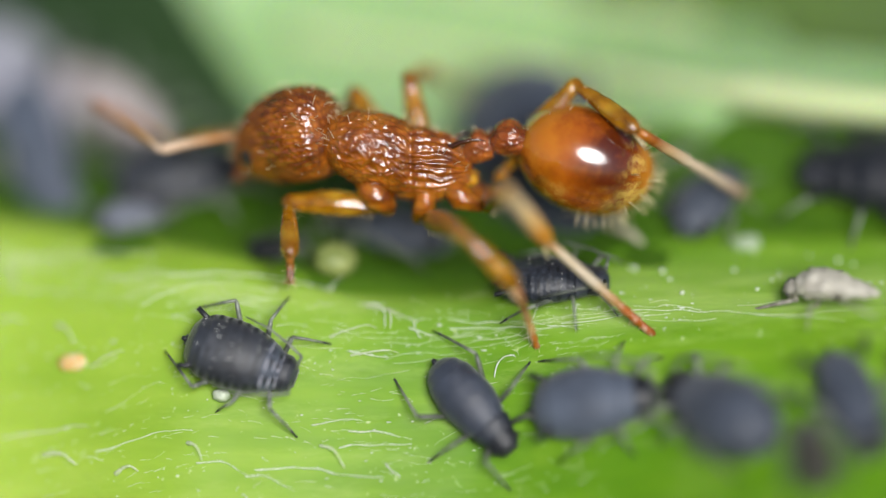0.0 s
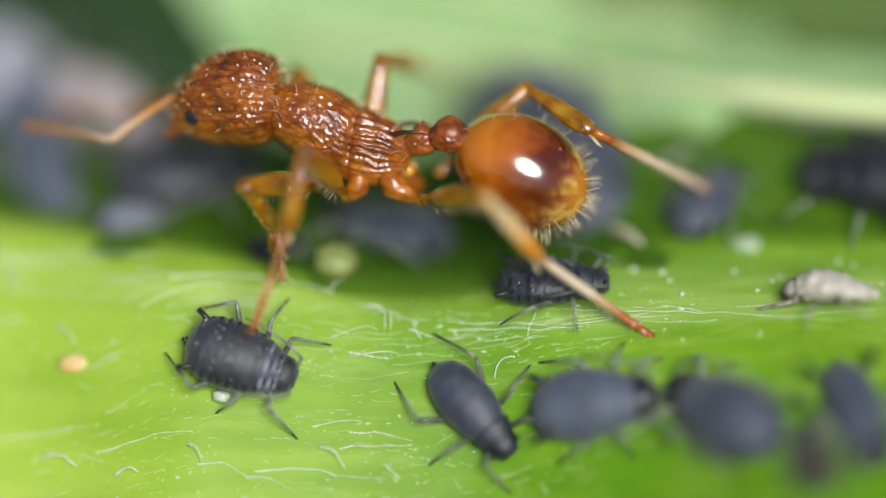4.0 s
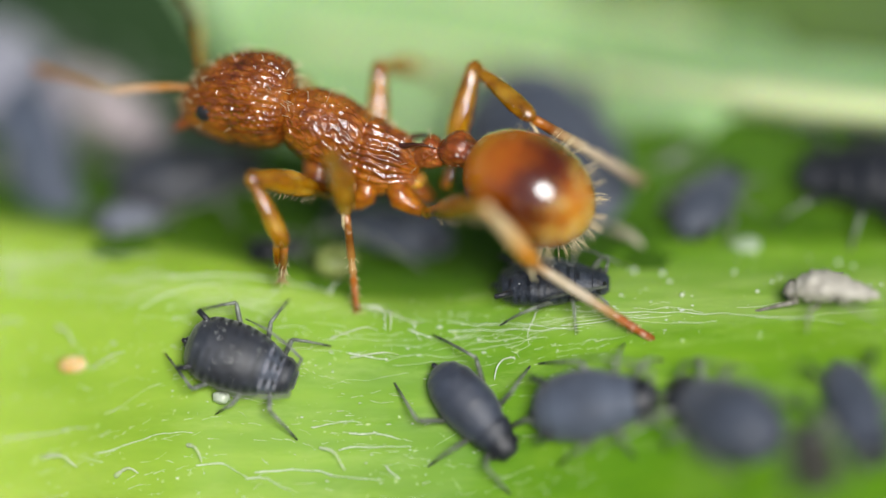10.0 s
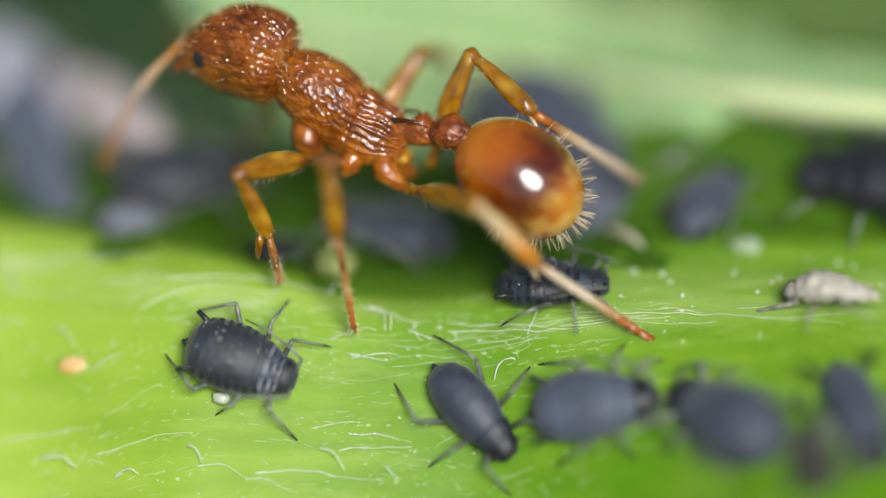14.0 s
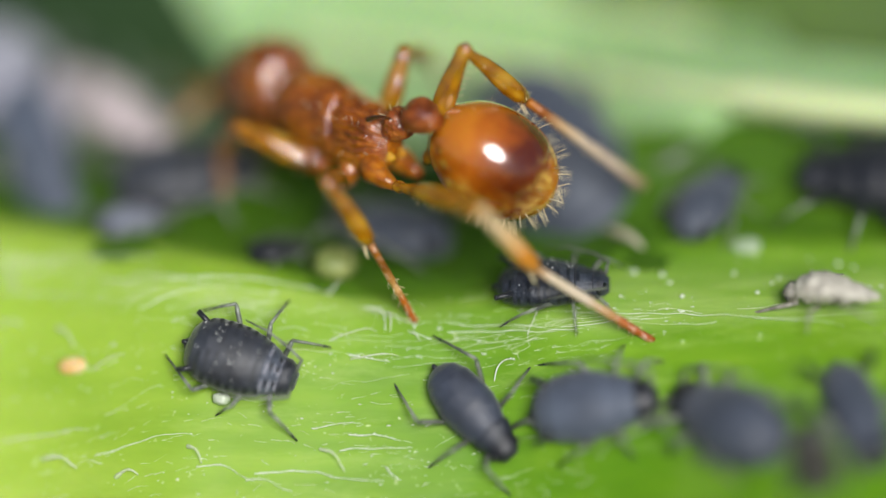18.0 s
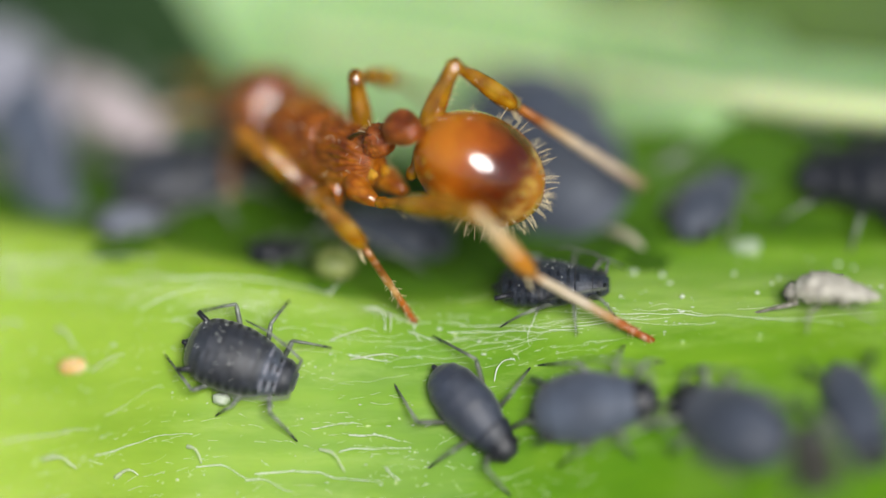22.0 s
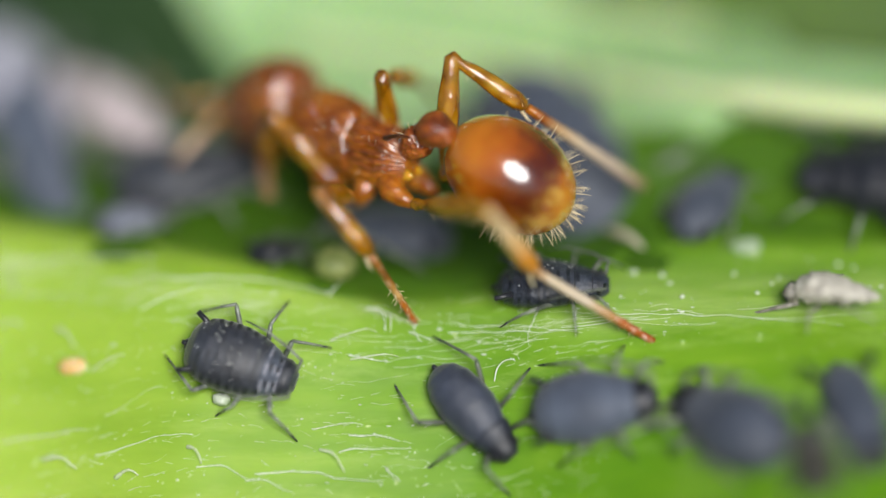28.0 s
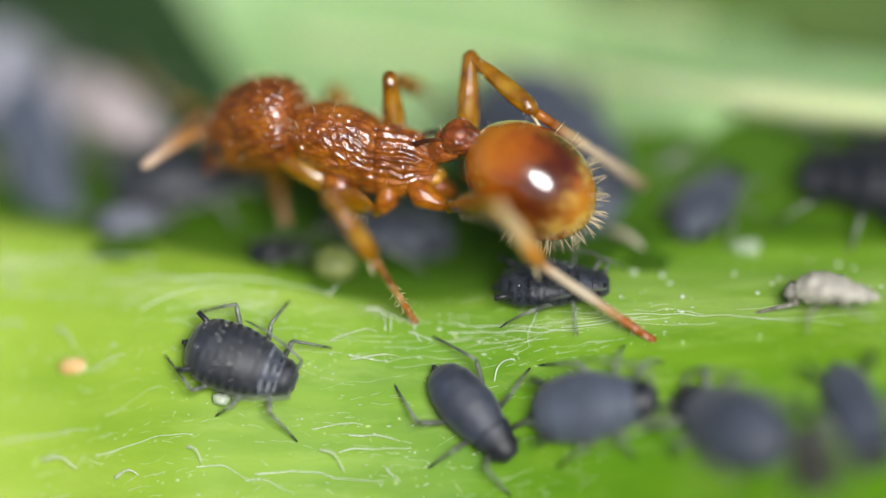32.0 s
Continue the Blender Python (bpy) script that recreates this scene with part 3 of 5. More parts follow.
FEELER["near"] = ((0, -3.266, 1.063, 0.55, -4.419, 1.98, 1.5), (0.5, -3.49, 1.424, 0.65, -4.604, 2.041, 1.4), (1.5, -3.36, 1.549, 0.55, -4.593, 1.655, 1.2),
                  (2.3, -3.172, 1.957, 0.55, -3.768, 2.417, 1.2), (3, -3.415, 1.23, 0.35, -4.811, 0.888, 0.6),
                  (3.5, -3.356, 1.201, 0.45, -4.697, 1.016, 0.8), (5.5, -3.372, 2.154, 0.85, -4.616, 2.429, 1.6),
                  (6.5, -3.337, 1.836, 0.75, -3.832, 1.402, 1.2), (7.5, -3.25, 1.45, 0.75, -3.75, 0.9, 1.2), (8, -3.18, 1.1, 0.75, -3.85, 0.55, 1.2),
                  (8.5, -3.49, 1.298, 0.65, -4.472, 0.895, 1.3), (9, -3.518, 1.076, 0.55, -4.917, 0.895, 1.3), (10, -3.742, 1.77, 0.65, -4.859, 2.105, 1.4),
                  (11.5, -3.36, 2.523, 0.55, -4.466, 2.734, 1.2))
FEELER["near"] += ((13, -3.494, 2.403, 0.75, -4.61, 2.68, 1.5), (14, -3.368, 1.836, 0.75, -3.904, 0.769, 1.4), (15, -3.314, 1.903, 0.95, -4.243, 1.54, 1.8),
                   (17, -2.915, 1.516, 2.2, -3.6, 1.696, 3.2), (22, -2.919, 1.582, 2.3, -3.605, 1.698, 3.3), (25.5, -3.351, 1.669, 1.85, -3.842, 0.718, 2.8),
                   (28, -2.953, 1.088, 1.45, -3.489, 0.263, 2.1), (29.7, -2.653, 0.817, 1.05, -3.432, 0.057, 1.5),
                   (30.5, -3.057, 0.954, 0.85, -3.709, 0.705, 1.3), (31, -3.116, 1.048, 0.75, -2.572, 1.598, 1.5),
                   (32, -3.148, 1.066, 0.75, -2.445, 1.726, 1.5))
FEELER["far"] = ((0, -3.162, 1.134, 1.1, -4.264, 1.804, 2.2), (3, -3.304, 1.322, 1, -4.616, 1.09, 1.6), (6, -3.393, 2.2, 1.35, -4.156, 2.587, 2.6), (8.3, -3.25, 1.75, 1.5, -3.9, 1.5, 2.6),
                 (9, -2.691, 2.355, 1.25, -2.787, 3.089, 2.2), (12, -2.881, 2.736, 1.25, -3.437, 3.096, 2.4),
                 (16.5, -2.601, 1.874, 2.4, -3.154, 1.961, 3.4), (25, -2.601, 1.874, 2.4, -3.154, 1.961, 3.4),
                 (30, -2.896, 1.601, 1.65, -3.648, 2.076, 2.8), (32, -2.896, 1.665, 1.65, -3.648, 2.076, 2.8))
FEET["midnear"] = ((0, 1.091, -1.255, 0.25, 0.807, -0.43, -0.573), (2.6, 1.085, -1.26, 0.25, 0.831, -0.471, -0.618),
                    (3, -1.529, -1.309, 0.234, -1.311, -0.18, -0.109), (3.5, -2.135, -1.139, -0.35, -1.77, -0.211, -0.5),
                    (4.5, -2.079, -0.741, -0.3, -1.777, 0.254, -0.5), (5.5, -1.913, -0.525, 0, -1.735, 0.348, -0.4),
                    (6, -2.054, -0.687, 0.4, -1.74, 0.43, 0.092), (7, -2.111, -0.604, 0.4, -1.667, 0.192, -0.381),
                    (7.5, -1.342, -0.549, -0.1, -1.298, 0.348, -0.5), (8, -0.967, -0.621, 0.4, -1.093, 0.495, -0.024),
                    (9, -0.854, -0.651, 0.4, -1.047, 0.534, 0.4), (10, -0.955, -0.693, 0.4, -1.068, 0.41, -0.058),)
FEET["midnear"] += ((12, -0.974, -0.803, 0.4, -1.135, 0.232, -0.186), (12.5, -0.974, -0.789, 0.4, -1.135, 0.239, -0.197),
                    (13, -1.884, -0.644, 0.4, -1.723, 0.24, -0.396), (14, -0.982, -0.902, 0.1, -1.162, 0.136, -0.475),
                    (14.5, -0.53, -0.43, -0.2, -0.805, 0.291, -0.7), (15.5, -0.369, -0.68, -0.1, -0.801, 0.13, -0.5),
                    (17, -0.283, -0.831, 0.4, -0.811, 0.104, -0.135), (21, -0.283, -0.829, 0.4, -0.785, 0.006, -0.3),
                    (22, -0.283, -0.829, 0.4, -0.867, 0.038, -0.19), (25.5, -0.283, -0.833, 0.4, -0.809, -0.023, -0.311),
                    (29, -0.283, -0.832, 0.4, -0.797, -0.04, -0.341), (30, -0.283, -0.831, 0.4, -0.753, -0.039, -0.369),)
FEET["midnear"] += ((32, -0.283, -0.83, 0.4, -0.752, -0.094, -0.423),)
FEET["frontnear"] = ((0, -1.7, -0.39, 0.3, -1.69, -0.101, -0.18), (1, -1.75, -0.387, 0.3, -1.745, 0.046, 0.655), (3, -1.782, -0.369, 0.3, -1.784, 0.177, 0.424),
                    (6, -1.794, -0.341, 0.3, -1.912, 0.11, -0.01), (8, -1.807, -0.382, 0.3, -1.857, 0.176, 0.3),
                    (10, -1.794, -0.366, 0.3, -1.748, 0.035, -0.088), (12, -1.8, -0.394, 0.3, -1.862, 0.158, 0.228),
                    (13, -1.813, -0.361, 0.3, -1.934, 0.154, 0.114), (14.5, -1.8, -0.358, 0.3, -1.921, 0.144, 0.082),
                    (17, -2.479, 0.627, 1.35, -2.526, 1.095, 1.654), (22, -2.39, 0.598, 1.35, -2.425, 1.034, 1.699),
                    (25.5, -2.364, 0.599, 1.35, -2.4, 1.036, 1.699),)
FEET["frontnear"] += ((29, -1.796, 0.598, 0.95, -1.856, 0.982, 1.353), (30, -1.733, 0.44, 0.95, -1.753, 0.868, 1.311),
                    (32, -1.764, 0.315, 0.95, -1.855, 0.742, 1.301),)
FEET["hindnear"] = ((0, 2.381, -1.019, 0.01, 1.251, -0.025, -0.35), (2.5, 2.381, -1.019, 0.01, 1.239, -0.037, -0.35),
                    (3.5, 2.381, -1.025, 0.01, 1.113, -0.118, -0.4), (5.5, 2.381, -1.025, 0.01, 1.051, -0.168, -0.4), (9, 2.381, -1.038, 0, 1.02, -0.18, -0.4),
                    (14.5, 2.381, -1.044, 0, 1.045, -0.155, -0.4), (17, 2.394, -1.044, 0, 1.007, -0.168, -0.4), (22, 2.394, -1.044, 0, 0.958, -0.243, -0.4),
                    (25.5, 2.4, -1.044, 0, 0.976, -0.243, -0.4), (28, 2.4, -1.044, 0, 0.995, -0.205, -0.4), (31, 2.406, -1.044, 0, 1.1, -0.13, -0.4),
                    (32, 2.406, -1.044, 0, 1.076, -0.143, -0.4))
FEET["hindfar"] = ((0, 3.404, 0.568, 0.98, 2.146, 1.284, -0.156), (1, 3.404, 0.571, 0.98, 2.031, 1.276, -0.022), (3, 3.404, 0.577, 0.98, 1.969, 1.202, 0.012),
                    (6, 2.254, 0.733, 1.06, 1.03, 1.484, -0.09), (8, 2.254, 0.736, 1.06, 1.011, 1.437, -0.101), (10, 2.254, 0.739, 1.06, 0.993, 1.446, -0.077),
                    (12, 2.254, 0.736, 1.06, 1.036, 1.43, -0.131), (13, 2.254, 0.738, 1.06, 1.018, 1.496, -0.072), (14.5, 2.254, 0.741, 1.06, 1, 1.518, -0.038),
                    (17, 2.267, 0.707, 1.06, 0.928, 1.679, 0.255), (21, 2.267, 0.709, 1.06, 0.915, 1.629, 0.217), (22, 2.267, 0.71, 1.06, 0.835, 1.594, 0.318),)
FEET["hindfar"] += ((25.5, 2.267, 0.711, 1.06, 0.865, 1.582, 0.246), (29, 2.267, 0.713, 1.06, 0.939, 1.607, 0.153),
                    (30, 2.267, 0.713, 1.06, 0.958, 1.639, 0.157), (32, 2.267, 0.714, 1.06, 1.019, 1.543, -0.008),)
FEET["midfar"] = ((0, 0.362, 1.698, 2.649, -0.121, 1.975, 1.586), (1, 0.336, 1.732, 2.63, -0.153, 2.016, 1.571),
                    (3, 0.232, 1.802, 2.607, -0.248, 2.046, 1.534), (6, 0.039, 1.936, 2.411, -0.438, 2.088, 1.321),
                    (8, 0.103, 1.88, 2.665, -0.344, 2.034, 1.562), (10, 0.136, 1.883, 2.647, -0.312, 2.062, 1.548),
                    (11.5, 0.2, 1.885, 2.634, -0.248, 2.116, 1.546), (12.2, 0.297, 2.145, 2.647, -0.153, 2.276, 1.542),
                    (12.6, 0.103, 3.111, 2.547, -0.204, 2.676, 1.471), (13, 0.425, 3.17, 2.392, -0.025, 2.781, 1.35),
                    (13.5, 0.323, 1.891, 2.717, 0.051, 2.197, 1.589), (14.2, 0.297, 1.893, 2.741, 0.006, 2.218, 1.623),)
FEET["midfar"] += ((17, 0.103, 1.896, 2.631, -0.185, 2.22, 1.512), (21, 0.103, 1.766, 2.509, -0.216, 2.06, 1.391),
                    (22, -0.026, 1.695, 2.176, -0.532, 1.927, 1.113), (25.5, 0.039, 1.664, 2.154, -0.418, 1.928, 1.076),
                    (29, 0.103, 1.667, 2.205, -0.291, 1.943, 1.106), (30, 0.135, 1.668, 2.256, -0.247, 1.957, 1.156),
                    (31.5, 0.168, 1.646, 2.729, -0.204, 1.943, 1.627), (32, 0.103, 1.572, 2.228, -0.279, 1.837, 1.122),)
FEET["frontfar"] = ((0, -1.433, 0.902, 1.9, -1.17, 1.342, 1.4), (3, -2.139, 1.224, 2, -1.806, 1.787, 1.4), (6, -2.267, 1.159, 2, -1.936, 1.726, 1.5),
                    (14, -2.204, 1.224, 2, -1.871, 1.789, 1.5), (17, -2.15, 0.907, 2.4, -1.819, 1.544, 2), (28, -2.021, 0.907, 2.4, -1.691, 1.544, 2),
                    (32, -1.695, 0.905, 2.2, -1.365, 1.475, 1.7))
KNEES["midnear"] = ((0, 0.272, 0.079, -0.728), (2.6, 0.273, 0.087, -0.443), (3, -1.299, 0.397, -0.8), (3.5, -1.709, 0.408, -0.72), (6, -1.663, 1.01, -0.565),
                    (7, -1.52, 1.029, -0.59), (7.5, -1.261, 1.101, -0.88), (8, -1.296, 1.123, -0.623), (9, -1.309, 1.15, -0.613), (10, -1.233, 1.001, -0.706),
                    (12, -1.292, 0.781, -0.86), (12.5, -1.292, 0.806, -0.854), (13, -1.429, 0.981, -0.81), (14, -1.293, 1.007, -0.817),
                    (14.5, -1.156, 1.28, -0.88), (17, -1.26, 0.762, -0.566), (21, -1.279, 0.633, -0.546), (22, -1.39, 0.565, -0.583),
                    (25.5, -1.316, 0.605, -0.529), (29, -1.335, 0.569, -0.526), (30, -1.278, 0.569, -0.567), (32, -1.226, 0.544, -0.715),)
KNEES["frontnear"] = ((0, -1.715, 0.438, 0.369), (1, -1.804, 0.557, -0.102), (3, -1.992, 0.587, -0.326), (6, -2.317, 0.847, -0.073), (8, -2.208, 0.818, -0.171),
                    (10, -2.124, 0.739, -0.283), (12, -2.184, 0.705, -0.346), (13, -2.254, 0.919, -0.3), (14.5, -2.254, 0.934, -0.288),
                    (17, -2.352, 1.427, 0.828), (22, -2.293, 1.361, 0.851), (25.5, -2.229, 1.368, 0.875), (29, -1.799, 1.556, 0.75), (30, -1.777, 1.398, 0.383),
                    (32, -1.88, 1.215, 0.217),)
KNEES["hindnear"] = ((0, 0.624, 0.624, -0.88), (3, 0.47, 0.593, -0.88), (6, 0.396, 0.47, -0.88), (14.5, 0.396, 0.489, -0.88), (19, 0.334, 0.489, -0.88),
                     (28, 0.377, 0.489, -0.88), (32, 0.458, 0.563, -0.88))
KNEES["hindfar"] = ((0, 1.469, 1.807, 0.345), (1, 1.393, 1.766, 0.663), (3, 1.266, 1.649, 0.645), (6, 0.275, 2.056, 0.065), (8, 0.288, 2.022, 0.096),
                    (10, 0.364, 2.026, 0.394), (12, 0.426, 2.052, 0.255), (13, 0.395, 2.159, 0.211), (14.5, 0.338, 2.186, 0.166), (17, 0.131, 2.241, -0.265),
                    (21, 0.118, 2.195, -0.17), (22, -0.037, 2.081, -0.281), (25.5, 0.019, 2.122, -0.18), (29, 0.163, 2.204, 0.012), (30, 0.219, 2.267, 0.008),
                    (32, 0.314, 2.163, 0.286),)
KNEES["midfar"] = ((0, -0.377, 1.89, 0.727), (1, -0.437, 1.96, 0.719), (3, -0.612, 2.079, 0.712), (6, -0.843, 2.099, 0.517), (8, -0.751, 2.074, 0.76),
                    (10, -0.708, 2.032, 0.741), (11.5, -0.615, 2.14, 0.724), (12.2, -0.515, 2.21, 0.721), (12.6, -0.489, 2.255, 0.729),
                    (13, -0.479, 2.303, 0.737), (13.5, -0.264, 2.167, 0.746), (14.2, -0.248, 2.214, 0.759), (17, -0.441, 2.266, 0.651),
                    (21, -0.403, 2.113, 0.512), (22, -0.973, 1.946, 0.329), (25.5, -0.815, 1.978, 0.27), (29, -0.615, 1.979, 0.267), (30, -0.584, 2.037, 0.325),
                    (31.5, -0.454, 2.05, 0.769), (32, -0.59, 1.924, 0.282),)
KNEES["frontfar"] = ((0, -0.877, 1.678, 0.72), (3, -1.413, 2.024, 0.72), (6, -1.666, 1.963, 0.8), (14, -1.54, 2.279, 0.8), (17, -1.166, 2.098, 1.12),
                     (28, -1.166, 1.907, 1.12), (32, -1.036, 1.839, 0.88))
APHID_SHIFTS = {
    "fourth": ((0, 0, 0, 0), (3, 0.03, -0.01, 0), (10, 0.04, -0.03, 0), (17, 0.08, -0.07, 1), (25, 0.1, -0.09, 1), (32, 0.11, -0.1, 1)),
    "fifth": ((0, 0, 0, 0), (1, -0.03, -0.04, -1), (3, 0.03, -0.12, -2), (5.5, 0.06, -0.1, -2), (17, 0.05, -0.1, -2), (32, 0.05, -0.1, -2)),
    "second": ((0, 0, 0, 0), (2.5, -0.02, 0, 0.5), (3, 0, -0.02, 0), (32, 0, -0.02, 0)),
}


def build_background():
    """A second blade that rises behind the gap, with pale ribs, a far blade, and dark undergrowth behind all."""
    def blade(x, v):
        far = 0.42 * soft(5.0 - x, 0.5) - 0.28 * soft(0.8 - x, 0.4) + 0.45 * ease((2.9 - x) / 1.4) + 2.0 * soft(v - 1.70, 0.15) * ease((x - 0.6) / 2.6) + 1.4 * soft(1.22 - v, 0.06) * ease((x - 3.0) / 0.6)
        return (x, 0.78 + 0.78 * v + 0.883 * far + 0.1 * max(0, v - 2) ** 1.3, 0.50 + 0.72 * v - 0.144 * x - 0.469 * far + 0.05 * math.sin(x * 0.9 + v))

    def wide(x, u):
        top = 5.5 - 3.5 * ease((x - 2.3) / 1.7)
        low = 0.1 + 1.08 * ease((x - 2.2) / 1.2)
        v = low + (top - low) * u
        return blade(x - 0.65 * (v - 1.0) * max(0.0, 1 - (x + 2.4) / 5), v)
    back = sheet("leaf_blade", graded(-2.4, 26, -2.4, 8, 0.12, 1.0), [i / 60 for i in range(61)], wide, LEAF_FAR)
    tagged(back, "broad pale green leaf blade rising behind the gap", "leaf", kind="structure")
    for v, low, high, start, length in ((1.42, 0.10, 0.22, -1.8, 12), (2.2, 0.05, 0.07, -2.0, 5), (3.1, 0.05, 0.08, -2.4, 6)):
        bm = bmesh.new()
        pts = [Vector(blade(start + length * i / 40, v)) - AWAY * 0.12 for i in range(41)]
        tube(bm, pts, [low + (high - low) * min(1.0, max(0.0, (i - 16) / 2)) for i in range(41)], 12)
        part("rib", bm, RIB, back, "pale raised leaf rib")
    far = sheet("leaf_blade", graded(1.6, 30, 1.6, 30, 0.4, 0.4), [i / 24 for i in range(25)],
                lambda x, u: (x, 3.6 + 1.5 * u + 0.2 * math.sin(x), -1.0 + 6 * u - 0.1 * x), LEAF_OLIVE)
    tagged(far, "olive green leaf far behind, out of focus", "leaf", kind="structure")
    bm = bmesh.new()
    bm.faces.new([bm.verts.new(p) for p in ((-70, 34, -45), (70, 34, -45), (70, 46, 50), (-70, 46, 50))])
    tagged(part("backdrop", bm, SHADE), "dark green undergrowth far out of focus", "plants", kind="structure")


# ---- plant hairs and specks ----
def hair(bm, rnd, x, y, turn, length, curl, r, lift, beads=0, steps=9):
    """One hair lying on the leaf, with tiny beads of wax along it."""
    pts, kink = [], rnd.uniform(0, 50)
    for i in range(steps):
        u = i / (steps - 1)
        q = turn + curl * u + 0.55 * noise.noise(Vector((u * length * 4, kink, 0))) + rnd.gauss(0, 0.06)
        x += math.cos(q) * length / steps
        y += math.sin(q) * length / steps * 0.62
        pts.append(Vector((x, y, leaf_height(x, y) + 0.02 + lift * math.sin(u * 2.6))))
    tube(bm, pts, [0.75 * r * (1 - 0.6 * i / (steps - 1)) * rnd.uniform(0.6, 1.25) for i in range(steps)], 5)
    for _ in range(beads):
        k = rnd.uniform(0, steps - 1.01)
        p = pts[int(k)].lerp(pts[int(k) + 1], k % 1)
        g = rnd.uniform(0.5, 1.0) * r
        egg(bm, p + Vector((0, 0, r)), (g * 1.3, g, g), 0.3, 4, 6, k)


LONG_HAIRS = ((-4.959, 0.843, -0.11, 1.80, 0.00, 0.0145), (-3.152, 0.360, -0.21, 1.98, -0.10, 0.0145), (-4.959, 0.594, -0.54, 1.06, 0.30, 0.018), (-4.298, 0.194, -1.23, 0.41, 0.30, 0.030),
              (-3.911, -0.217, -0.25, 0.38, 0.40, 0.016), (-1.04, -0.38, -0.34, 0.56, 0.30, 0.016), (-1.27, -0.24, 0.21, 0.55, -0.30, 0.016), (-0.89, 0.06, -0.51, 0.70, 0.20, 0.018),
              (-0.60, 0.02, -1.62, 0.37, 0.10, 0.020), (-0.38, -0.15, -1.52, 0.34, 1.40, 0.014), (-4.461, -0.706, -0.70, 0.51, 0.10, 0.034), (-3.902, -0.830, -0.17, 1.15, 0.10, 0.010),
              (-2.831, -0.969, -1.30, 0.32, 0.30, 0.026))
LONG_HAIRS += ((-2.750, -1.125, -0.19, 0.62, -0.20, 0.012), (-2.13, -1.19, -0.10, 1.50, 0.10, 0.013), (-2.20, -1.23, -0.38, 0.58, 0.10, 0.010), (-1.37, -1.02, -1.19, 0.44, 0.50, 0.026),
              (-1.18, -1.05, -0.18, 0.85, 0.10, 0.011), (-0.63, -1.16, -1.45, 0.27, 1.20, 0.014), (-1.06, -0.93, -0.23, 0.60, 0.20, 0.014), (-1.48, -0.88, -0.15, 0.60, 0.10, 0.009),
              (-3.637, -1.044, -0.52, 0.29, 0.20, 0.030), (-4.939, -0.506, -0.23, 1.03, 0.10, 0.018), (0.00, -0.17, -0.18, 1.59, 0.00, 0.010), (0.00, -0.08, -0.25, 1.43, 0.10, 0.008),
              (1.04, -0.02, -1.63, 0.63, 0.10, 0.010))
LONG_HAIRS += ((1.48, -0.09, -1.60, 0.54, 0.05, 0.010), (0.57, -0.61, 1.55, 0.35, -1.60, 0.014), (1.86, -0.21, -0.20, 2.65, 0.05, 0.007), (1.27, -0.29, -0.03, 1.10, 0.05, 0.008),
              (-1.05, -0.35, -0.34, 0.47, 0.30, 0.014), (-0.85, 0.07, -0.34, 0.50, -1.20, 0.014), (-0.30, -0.10, -1.87, 0.31, 1.20, 0.012), (-1.28, 0.21, 0.85, 0.34, 0.40, 0.012),
              (-3.405, 0.117, 0.05, 1.19, 0.10, 0.012), (-4.949, 0.329, -0.65, 0.29, 0.30, 0.028), (-4.827, 0.740, -1.22, 0.36, 0.30, 0.030))


